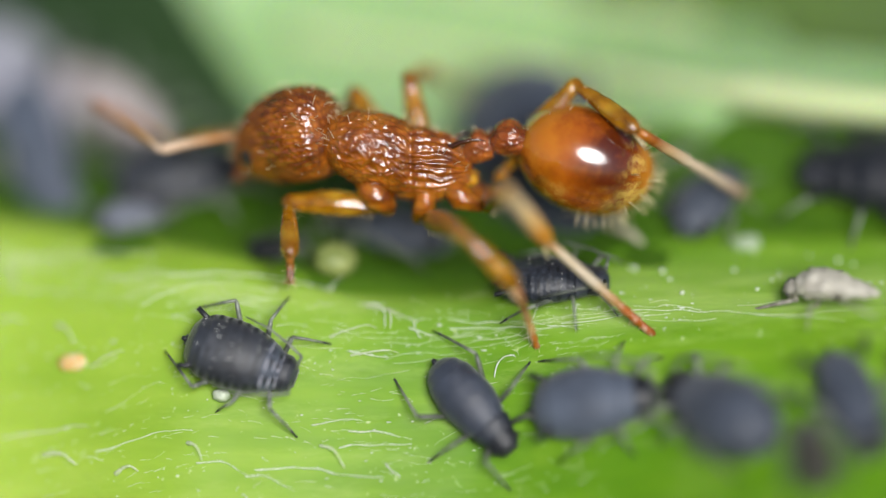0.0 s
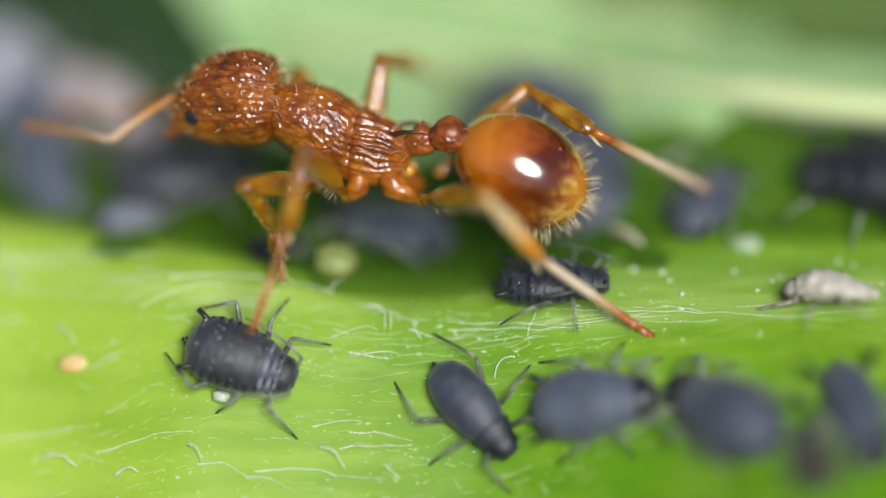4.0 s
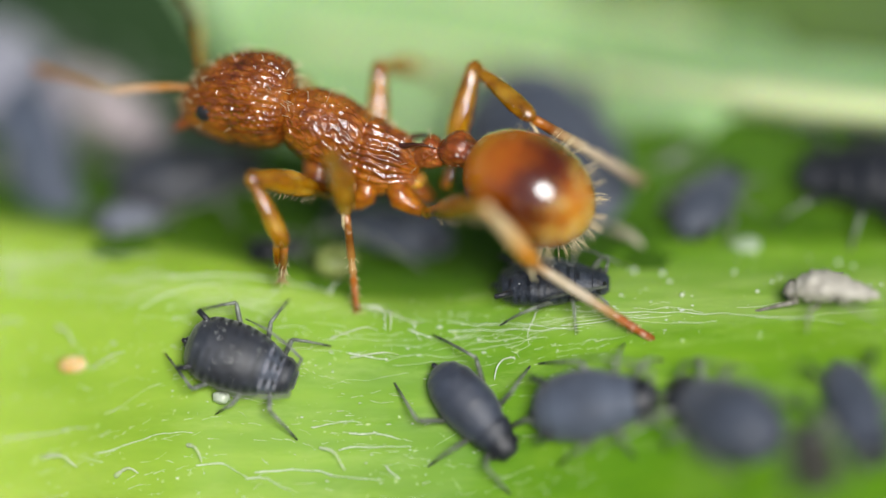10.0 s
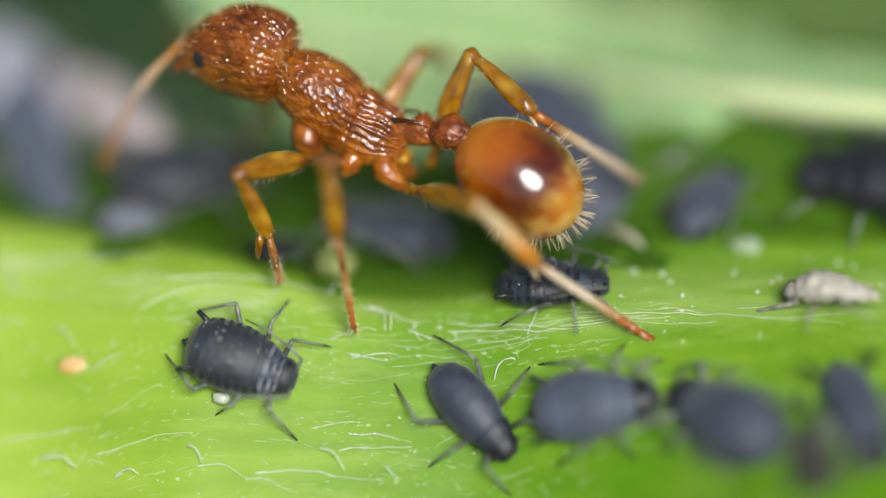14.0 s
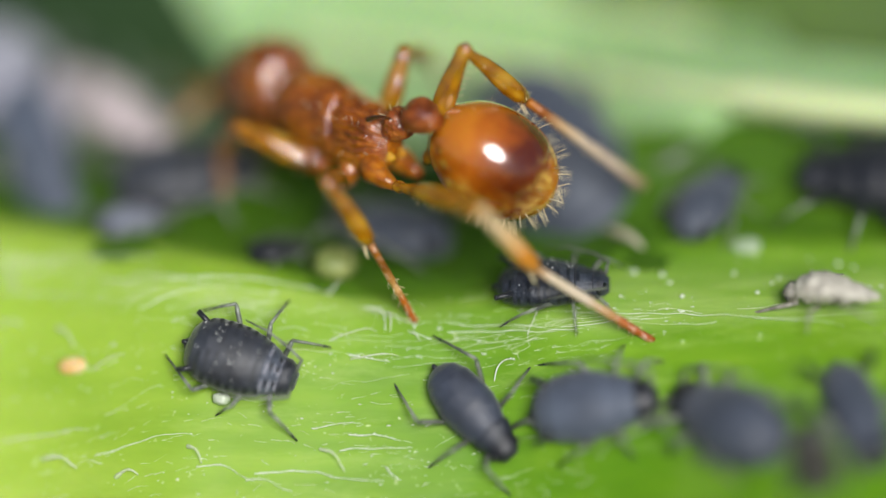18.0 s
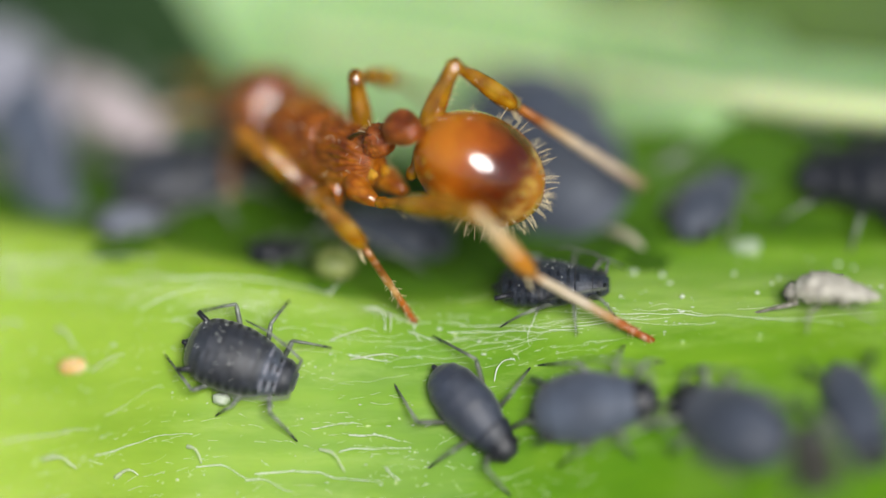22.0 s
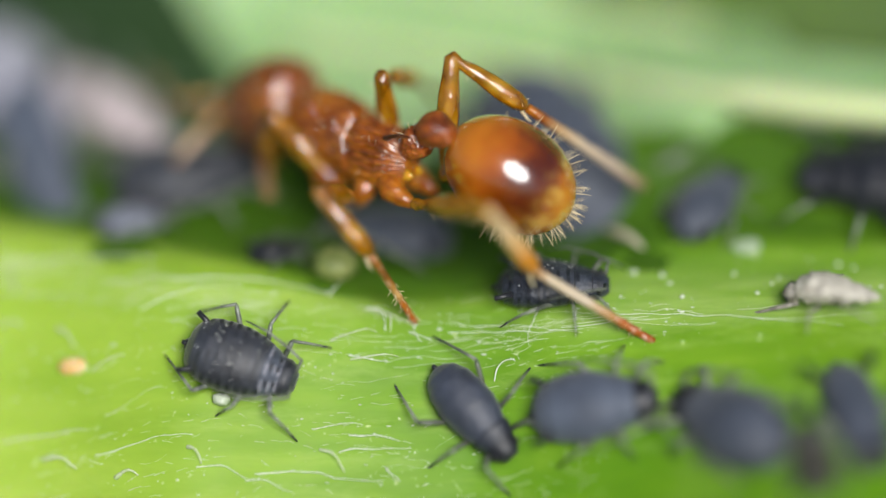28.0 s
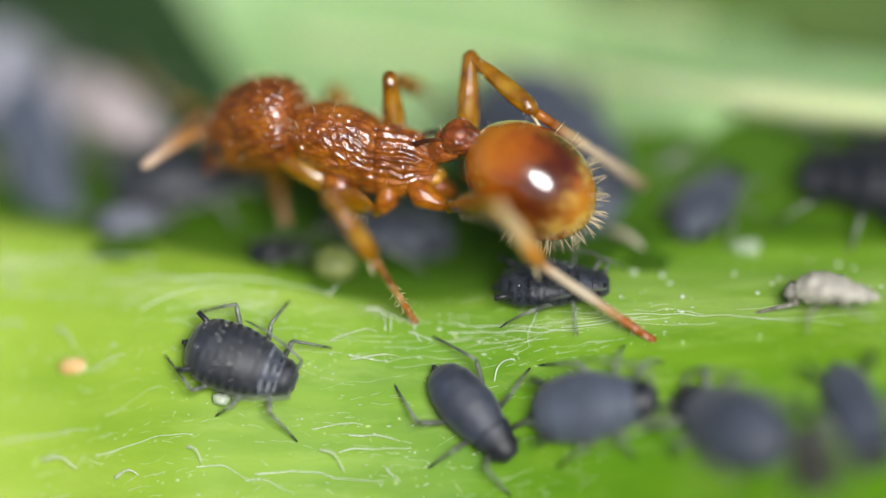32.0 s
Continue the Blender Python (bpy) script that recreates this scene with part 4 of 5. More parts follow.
def build_hairs():
    rnd = random.Random(5)
    bm = bmesh.new()
    for k in range(46):
        x, y = rnd.uniform(-5.2, 2.0), -0.20 - 1.5 * rnd.random() ** 1.3
        hair(bm, rnd, x, y, rnd.choice((0, math.pi)) + rnd.gauss(-0.08, 0.16), rnd.uniform(0.10, 0.5), rnd.gauss(0, 0.4), rnd.uniform(0.003, 0.007), rnd.uniform(0, 0.03), rnd.randint(0, 3))
    for k in range(190):
        # a felt of finer hairs along the ridge, thickest where it climbs
        x = rnd.uniform(-5.2, -1.8) if k % 8 else rnd.uniform(-1.8, 2.5)
        y = rnd.gauss(-0.12, 0.11) - behind(x, 0.0)
        hair(bm, rnd, x, y, rnd.choice((0, math.pi)) + rnd.gauss(-0.06, 0.08), rnd.uniform(0.08, 0.5), rnd.gauss(0, 0.18), rnd.uniform(0.002, 0.005), rnd.uniform(0, 0.03), 0)
    for k in range(85):
        # strings of broken wisps, several on one line along the leaf
        x0, y0 = rnd.uniform(-4.6, 1.2), -0.25 - 1.4 * rnd.random()
        for j in range(rnd.randint(2, 6)):
            x, y = x0 + 0.17 * j + rnd.uniform(-0.04, 0.04), y0 - 0.012 * j + rnd.gauss(0, 0.012)
            hair(bm, rnd, x, y, rnd.gauss(-0.05, 0.10), rnd.uniform(0.04, 0.17), rnd.gauss(0, 0.22), rnd.uniform(0.002, 0.0045), 0.0, rnd.choice((0, 0, 1)))
    for k in range(30):
        # thin bright threads along the ridge
        x, y = rnd.uniform(-1.2, 3.6), rnd.uniform(-0.55, -0.15)
        hair(bm, rnd, x, y, rnd.choice((0, math.pi)) + rnd.gauss(0, 0.04), rnd.uniform(0.2, 1.6), rnd.gauss(0, 0.06), rnd.uniform(0.002, 0.0042), rnd.uniform(0, 0.02), rnd.randint(1, 5), 18)
    tagged(part("leaf_hairs", bm, HAIR_FINE), "fine white hairs lying on the green leaf", "plant hair", kind="stuff")
    # single long threads along the ridge and over the front face: place, heading, length, curl, thickness
    for x, y, turn, length, curl, r in LONG_HAIRS:
        bm = bmesh.new()
        thin = r < 0.015
        hair(bm, rnd, x, y, turn, length, curl, r * (0.70 if thin else 1.35), 0.03 if length > 0.6 else 0.06 if thin else 0.11, int(2 + length * 5) if thin else 0, 30)
        tagged(part("plant_hair", bm, HAIR if thin else HAIR_SOFT), "long white waxy hair lying on the leaf", "plant hair", "long hairs on the leaf")
    bm = bmesh.new()
    for k in range(300):
        x, y = rnd.uniform(-5.0, 3.0), rnd.uniform(-1.7, 0.1) if k % 2 else rnd.gauss(-0.2, 0.2)
        s = rnd.uniform(0.004, 0.013) * (2 if k % 20 == 0 else 1)
        egg(bm, (x, y, leaf_height(x, y) + 0.008), (s * rnd.uniform(1, 2.4), s, s * 0.6), 0.5, 5, 7, k)
    for k in range(36):
        # sparkling flecks strewn along the ridge
        x = rnd.uniform(-1.6, 3.4)
        y = -0.13 + 0.16 * (x < 0.9) + rnd.gauss(-0.14, 0.11)
        s = rnd.uniform(0.003, 0.008)
        egg(bm, (x, y, leaf_height(x, y) + 0.014), (s * rnd.uniform(1, 1.8), s, s * 0.8), 0.4, 5, 7, k)
    for k in range(22):
        # larger wet drops behind the ridge
        x = rnd.uniform(1.4, 4.9)
        y = rnd.uniform(0.05, 0.75) - behind(x, 0.0)
        s = rnd.uniform(0.014, 0.032)
        egg(bm, (x, y, leaf_height(x, y) + s * 0.6), (s, s, s), 0.2, 6, 9, k)
    tagged(part("wax_specks", bm, DROP), "tiny white wax flecks scattered on the leaf", "specks", kind="stuff")


# ---- aphids ----
def on_leaf(x, y, heading, lift=0.0):
    """A pose on the leaf, with x along the heading (degrees, from the right towards the ridge) and z along the leaf's normal."""
    n = leaf_normal(x, y)
    side = (Vector((1, 0, 0)) - n * n.x).normalized()
    up = n.cross(side)
    q = radians(heading)
    fwd = side * math.cos(q) + up * math.sin(q)
    left = n.cross(fwd)
    p = (Vector((x, y, leaf_height(x, y))) + n * lift) * MM
    return Matrix(((fwd.x, left.x, n.x, p.x), (fwd.y, left.y, n.y, p.y), (fwd.z, left.z, n.z, p.z), (0, 0, 0, 1)))


def on_blade(a, b, c, heading):
    """A pose on the blade that faces the viewer, x along the heading in the view."""
    n = (RISE * 0.25 - SIDE * 0.3 - AWAY).normalized()
    side = (SIDE - n * n.dot(SIDE)).normalized()
    up = n.cross(side)
    q = radians(heading)
    fwd = side * math.cos(q) + up * math.sin(q)
    left = n.cross(fwd)
    p = spot(a, b, c) * MM
    return Matrix(((fwd.x, left.x, n.x, p.x), (fwd.y, left.y, n.y, p.y), (fwd.z, left.z, n.z, p.z), (0, 0, 0, 1)))


def aphid(label, skin, leg_skin, size, m, plump=1.0, seed=0, antennae=True, dark_head=True, marked=False, tubes=True, legs=None, dotted=False, fore=None):
    """An aphid, drawn 1.3 long, scaled to size; its back up, its head towards x."""
    rnd = random.Random(seed)
    k = size / 1.3
    thing = new("aphid")
    thing.empty_display_size = 0.0003
    outline = ((-0.64, 0.03), (-0.61, 0.15), (-0.54, 0.26), (-0.40, 0.352), (-0.20, 0.392), (-0.02, 0.392), (0.14, 0.355), (0.28, 0.295),
               (0.40, 0.240), (0.50, 0.198), (0.56, 0.186), (0.62, 0.160), (0.66, 0.11))
    if marked:
        outline = ((-0.62, 0.06), (-0.59, 0.20), (-0.52, 0.30), (-0.38, 0.372), (-0.18, 0.396), (0.02, 0.388), (0.18, 0.360), (0.30, 0.312),
                   (0.39, 0.268), (0.46, 0.222), (0.50, 0.212), (0.56, 0.212), (0.62, 0.175), (0.66, 0.10))

    def girth(x):
        """Half width, half height and height of the middle at x."""
        r = float(np.interp(x, [o[0] for o in outline], [o[1] for o in outline])) * (plump if x < 0.3 else 0.5 + 0.5 * plump)
        return r, 0.60 * r + 0.02, 0.20 + 0.11 * plump * min(1.0, r / 0.39)

    def skin_of(low, high, count, name, material, wrinkle=0.0, proud=0.0):
        rows = []
        for i in range(count):
            x = low + (high - low) * i / (count - 1)
            r, h, z = girth(x)
            g = (1 - wrinkle * abs(math.cos((x + 0.47) * math.pi / 0.102)) ** 6) * (1 + proud)
            rows.append((x * k, z * k, h * g * k, r * g * k))
        bm = bmesh.new()
        body(bm, rows, 28, 0.03)
        return part(name, bm, material, thing)
    trunk = skin_of(-0.64, 0.32, 90, "abdomen", skin, 0.009 if marked else 0.010 if antennae else 0.004)
    skin_of(0.29, 0.51, 12, "thorax", APHID_SLATE if marked else fore or skin, 0.02 if antennae or marked else 0.0, 0.012 if antennae or marked else 0.003)
    skin_of(0.46 if dark_head else 0.49, 0.67, 12, "head", APHID_DARK if dark_head else skin, 0.0, 0.02 if antennae or marked else 0.006)
    if marked:
        def patch(x, half, low, high, name, material, words=""):
            """A lens-shaped patch lying on the back, between two angles round the body."""
            lean = rnd.uniform(-0.008, 0.008)
            bm = bmesh.new()
            rows = []
            for j in range(7):
                e, v = half * math.sin(math.pi * (j + 0.6) / 7.2), low + (high - low) * j / 6
                rows.append([bm.verts.new((u * k, 1.016 * girth(u)[0] * math.cos(v) * k, (girth(u)[2] + 1.016 * girth(u)[1] * math.sin(v)) * k)) for u in (x - e + lean * j / 6, x + e + lean * j / 6)])
            for one, two in zip(rows, rows[1:]):
                bm.faces.new((one[0], one[1], two[1], two[0]))
            part(name, bm, material, trunk, words)

        # dark spots down both flanks, ring by ring, and pale lines of wax round the fore part
        for ring in range(8):
            for q in (27, 153):
                patch(-0.42 + 0.102 * ring, 0.026, radians(q - 10 + rnd.uniform(-3, 3)), radians(q + 10 + rnd.uniform(-3, 3)), "back_bar", APHID_BAR)
        for x in (0.325, 0.415, 0.475):
            for low, high in ((24, 62), (70, 104), (116, 158)):
                patch(x, 0.013, radians(low + rnd.uniform(-6, 6)), radians(high + rnd.uniform(-6, 6)), "wax_line", APHID_LILAC, "pale line of wax")
        for x in (0.37, 0.45, 0.55):
            for q in (52, 84, 128):
                patch(x, 0.024, radians(q - 11), radians(q + 11), "back_bar", APHID_BAR)
    if marked or dotted:
        bm = bmesh.new()
        for _ in range(26):
            x, a = rnd.uniform(-0.5, 0.3), radians(rnd.uniform(30, 150))
            r, h, z = girth(x)
            g = rnd.uniform(0.004, 0.010) * k
            egg(bm, (x * k, r * math.cos(a) * k, (z + h * math.sin(a)) * k), (g, g, g), 0.3, 4, 6, x)
        tagged(part("wax_dots", bm, HAIR, trunk, "tiny white wax dots"), kind="stuff")
    for s in (-1, 1):
        bm = bmesh.new()
        egg(bm, (0.57 * k, 0.165 * s * k, 0.29 * k), (0.035 * k, 0.03 * k, 0.035 * k), 0, 6, 8)
        part("eye", bm, EYE, thing)
        bm = bmesh.new()
        if tubes:
            tube(bm, [(-0.43 * k, 0.25 * s * k, 0.36 * k), (-0.51 * k, 0.30 * s * k, 0.38 * k), (-0.61 * k, 0.35 * s * k, 0.40 * k)], [0.042 * k, 0.034 * k, 0.03 * k], 8)
            part("siphuncle", bm, APHID_DARK, thing, "short black tail tube")
        if antennae:
            bm = bmesh.new()
            j = rnd.uniform(-0.05, 0.05)
            tube(bm, [(0.63 * k, 0.09 * s * k, 0.31 * k), (0.66 * k, 0.22 * s * k, 0.38 * k), (0.50 * k, (0.33 + j) * s * k, 0.42 * k),
                      (0.20 * k, (0.43 + j) * s * k, 0.44 * k), (-0.08 * k, (0.47 + j) * s * k, 0.40 * k)], [0.026 * k, 0.02 * k, 0.017 * k, 0.014 * k, 0.008 * k], 6)
            part("antenna", bm, leg_skin, thing)
        default = (((0.40, 0.14), (0.60, 0.33), (0.80, 0.40)), ((0.22, 0.20), (0.26, 0.45), (0.32, 0.62)), ((0.08, 0.22), (-0.14, 0.48), (-0.50, 0.52)))
        for hip, knee, foot in (legs[s] if legs else default):
            d = [0 if legs else rnd.uniform(-0.08, 0.08) for _ in range(4)]
            h = Vector((hip[0] * k, hip[1] * s * k, 0.17 * k))
            n = Vector(((knee[0] + d[0]) * k, (knee[1] + d[1]) * s * k, 0.34 * k))
            f = Vector(((foot[0] + d[2]) * k, (foot[1] + d[3]) * s * k, 0.10 * k))
            a = n.lerp(f, 0.78) + Vector((0, 0, 0.02 * k))
            bm = bmesh.new()
            tube(bm, [h, h.lerp(n, 0.5) + Vector((0, 0, 0.02 * k)), h.lerp(n, 0.85) + Vector((0, 0, 0.01 * k)), n], [0.024 * k, 0.030 * k, 0.028 * k, 0.021 * k], 8)
            leg = part("leg", bm, leg_skin, thing)
            bm = bmesh.new()
            tube(bm, [n + Vector((0, 0, 0.008 * k)), n.lerp(a, 0.5) + Vector((0, 0, 0.02 * k)), a], [0.021 * k, 0.017 * k, 0.013 * k], 8)
            part("shin", bm, APHID_SHIN, leg)
            bm = bmesh.new()
            tube(bm, [a, f], [0.014 * k, 0.008 * k], 6)
            part("foot", bm, APHID_DARK, leg)
    bm = bmesh.new()
    tube(bm, [(-0.60 * k, 0, 0.24 * k), (-0.68 * k, 0, 0.26 * k)], [0.05 * k, 0.02 * k], 8)
    part("tail", bm, APHID_DARK, thing)
    thing.matrix_basis = m @ Matrix.Translation((0, 0, -0.09 * k * MM))
    tagged(thing, label, "aphid", "aphids on the leaf")
    return thing


FRONT_LEGS = {1: (((0.44, 0.16), (0.48, 0.40), (0.89, 0.52)), ((0.24, 0.20), (0.19, 0.50), (0.27, 0.87)), ((-0.04, 0.24), (-0.25, 0.58), (-0.64, 0.40))),
              -1: (((0.42, 0.16), (0.52, 0.44), (0.90, 0.60)), ((0.18, 0.22), (0.10, 0.52), (-0.05, 0.64)), ((-0.10, 0.24), (-0.37, 0.50), (-0.82, 0.18)))}
SECOND_LEGS = {1: (((0.40, 0.16), (0.50, 0.40), (0.95, 0.46)), ((0.16, 0.20), (0.15, 0.45), (0.01, 0.84)), ((-0.06, 0.24), (-0.40, 0.40), (-0.96, 0.22))),
               -1: (((0.44, 0.14), (0.60, 0.30), (1.00, 0.28)), ((0.22, 0.20), (0.22, 0.42), (0.14, 0.78)), ((-0.06, 0.24), (-0.28, 0.54), (-0.88, 0.44)))}


def build_aphids():
    made = {}
    made["front"] = aphid("small blue-black aphid with ringed back walking on the leaf", APHID, APHID_LEG, 1.30, on_leaf(*PLACES["one"]), 1.0, 3, dark_head=False, marked=True, legs=FRONT_LEGS)
    made["second"] = aphid("smooth dark grey aphid with its black head lowered", APHID_PLAIN, APHID_FAINT, 1.31, on_leaf(*PLACES["two"]), 0.77, 4, antennae=False, tubes=False, legs=SECOND_LEGS, fore=APHID_DUSK)
    made["third"] = aphid("grey-blue waxy aphid feeding in a row", APHID_GREY, APHID_LEG, 1.40, on_leaf(*PLACES["three"]), 0.95, 6)
    made["fourth"] = aphid("plump grey aphid facing its neighbour in a row", APHID_SLATE, APHID_LEG, 1.50, on_leaf(*PLACES["four"]), 0.98, 7)
    made["fifth"] = aphid("dark aphid at the end of the row", APHID_SLATE, APHID_LEG, 1.46, on_leaf(*PLACES["five"]), 0.68, 8)
    aphid("small brownish aphid nymph beside the row", APHID_BROWN, APHID_LEG, 0.9, on_leaf(*PLACES["six"]), 0.8, 9)
    aphid("black aphid crouching behind the leaf ridge", APHID_ROUGH, APHID_FAINT, 1.26, on_leaf(*PLACES["ridge"]), 0.86, 10, dark_head=False, dotted=True)
    aphid("large blue-grey adult aphid clinging to the pale blade", APHID_SLATE, APHID_LEG, 3.1, on_blade(1.44, 0.72, 2.4, -52), 0.92, 11, antennae=False, tubes=False)
    aphid("grey aphid nymph in the trough", APHID_SLATE, APHID_LEG, 1.15, on_leaf(*PLACES["small"]), 0.9, 12, antennae=False)
    aphid("smooth black aphid standing behind the ridge", APHID_BAR, APHID_BAR, 1.95, on_leaf(*PLACES["right"]), 0.85, 13, antennae=False)
    aphid("dark grey aphid under the ant", APHID_SLATE, APHID_LEG, 1.45, on_leaf(*PLACES["under"]), 0.9, 14)
    aphid("tiny blue-black aphid nymph in the trough", APHID_DARK, APHID_LEG, 0.7, on_leaf(*PLACES["tiny"]), 0.9, 15)
    aphid("pale blue-grey aphid nymph in the trough", APHID_WAX, APHID_LEG, 0.85, on_leaf(*PLACES["pale"]), 0.95, 16)
    aphid("long slate-grey adult aphid hanging head down", APHID_GREY, APHID_LEG, 2.15, on_blade(-4.55, 0.98, 2.45, -70), 0.62, 17, antennae=False, dark_head=False)
    aphid("pale pinkish aphid just out of its old skin", PINK, APHID_LEG, 1.8, on_leaf(*PLACES["pink"]), 0.7, 18, antennae=False, dark_head=False)
    aphid("pale lilac-grey aphid at the back of the colony", APHID_LILAC, APHID_LEG, 2.2, on_leaf(*PLACES["rear"]), 0.9, 19, antennae=False, dark_head=False)
    aphid("dark blue-black aphid in the shade of the colony", APHID, APHID_LEG, 1.7, on_leaf(*PLACES["shade"]), 0.9, 20)
    return made


def build_small_things():
    bm = bmesh.new()
    # A short pale stick, most likely a shed leg.
    tube(bm, [(-0.28, 0, 0.05), (-0.1, 0.02, 0.08), (0.1, 0.0, 0.09), (0.28, -0.04, 0.05)], [0.03, 0.06, 0.055, 0.02], 9)
    ob = part("pale_stick", bm, PALE_STICK)
    ob.matrix_basis = on_leaf(*PLACES["fibre"])
    tagged(ob, "short pale stick lying in the trough", "plant fibre")
    # a shed skin with its empty legs
    thing = new("shed_skin")
    bm = bmesh.new()
    sculpted(bm, smooth_stations([(-0.56, 0.04, 0.02, 0.02), (-0.50, 0.06, 0.05, 0.06), (-0.34, 0.12, 0.08, 0.11), (-0.12, 0.20, 0.12, 0.17), (0.10, 0.25, 0.15, 0.18), (0.26, 0.24, 0.12, 0.15),
                                  (0.34, 0.23, 0.09, 0.11)], 8), 72, husk_relief)
    part("body", bm, HUSK, thing)
    bm = bmesh.new()
    egg(bm, (0.41, 0, 0.20), (0.09, 0.12, 0.11), 0.35, 10, 16)
    head = part("head", bm, HUSK_HEAD, thing, "grey empty head")
    for s in (-1, 1):
        bm = bmesh.new()
        egg(bm, (0.45, 0.10 * s, 0.21), (0.03, 0.025, 0.03), 0, 6, 8)
        part("eye", bm, EYE, head)
    for pts in (((0.34, 0.1, 0.13), (0.66, 0.14, 0.10), (1.14, 0.16, 0.02)), ((0.3, -0.1, 0.1), (0.42, -0.25, 0.12), (0.55, -0.4, 0.01)), ((0.0, -0.15, 0.1), (0.0, -0.3, 0.14), (-0.05, -0.45, 0.01)),
                ((-0.1, 0.15, 0.16), (-0.3, 0.34, 0.24), (-0.6, 0.4, 0.02)), ((0.1, 0.15, 0.1), (0.15, 0.35, 0.2), (0.2, 0.5, 0.01))):
        bm = bmesh.new()
        tube(bm, pts, [0.030, 0.020, 0.009], 7)
        part("leg", bm, HUSK_HEAD, thing, "dry brownish empty leg")
    thing.matrix_basis = on_leaf(*PLACES["husk"], 0.14) @ pose(0, 0, 0, 0, 16, 0)
    tagged(thing, "crumpled whitish shed aphid skin with dark legs", "shed skin")
    for name, label, mat, radii, place in (("insect_egg", "tiny bright orange insect egg on the leaf", EGG, (0.16, 0.10, 0.05), "egg"),
                                           ("honeydew_drop", "whitish honeydew drop beside an aphid", DROP, (0.07, 0.10, 0.08), "drop"),
                                           ("honeydew_drop", "pale honeydew drop in the trough", DEW, (0.17, 0.12, 0.07), "drop_far"),
                                           ("leaf_bud", "yellowish green swelling on the leaf", BUD, (0.26, 0.24, 0.18), "bud")):
        bm = bmesh.new()
        egg(bm, (0, 0, radii[2] * 0.7), radii, 0.25, 10, 16, len(label))
        ob = part(name, bm, mat)
        ob.matrix_basis = on_leaf(*PLACES[place])
        tagged(ob, label, name.replace("_", " "))


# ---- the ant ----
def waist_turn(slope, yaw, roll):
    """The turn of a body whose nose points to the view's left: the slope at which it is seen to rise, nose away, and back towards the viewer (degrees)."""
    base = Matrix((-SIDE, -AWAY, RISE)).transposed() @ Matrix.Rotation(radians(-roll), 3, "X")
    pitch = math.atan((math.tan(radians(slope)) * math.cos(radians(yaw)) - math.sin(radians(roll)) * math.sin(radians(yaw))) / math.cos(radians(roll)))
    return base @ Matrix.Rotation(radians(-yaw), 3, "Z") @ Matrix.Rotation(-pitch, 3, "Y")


def bristles(bm, spots, rnd, length, r):
    for p, n in spots:
        d = (n + Vector((rnd.gauss(0, 0.25), rnd.gauss(0, 0.25), rnd.gauss(0, 0.25)))).normalized()
        tube(bm, [p - d * 0.01, p + d * length * 0.6, p + d * length + Vector((0, 0, -0.01))], [r, r * 0.8, r * 0.25], 4)


def skin_spots(ob, count, rnd, keep):
    """Places and normals on a mesh (millimetres) where bristles may stand."""
    polys = [p for p in ob.data.polygons if keep(p.center / MM, p.normal)]
    return [(p.center / MM, p.normal.copy()) for p in rnd.sample(polys, min(count, len(polys)))]


LEGS = {"front": (1.17, 0.86, 0.56), "mid": (1.28, 0.90, 1.20), "hind": (1.40, 1.00, 1.66)}
TARSI = {"hindfar": 1.84}
HIPS = {"front": (0.57, -0.74), "mid": (0.32, -0.83), "hind": (-0.46, -0.71)}
COXAE = {"front": ((0.92, 0.16, -0.40), (0.76, 0.25, -0.58), (0.10, 0.155, 0.17, 0.125, 0.06)),
         "mid": ((0.22, 0.15, -0.50), (0.22, 0.24, -0.68), (0.09, 0.125, 0.13, 0.095, 0.06)),
         "hind": ((-0.05, 0.15, -0.42), (-0.18, 0.23, -0.60), (0.10, 0.14, 0.15, 0.10, 0.06))}


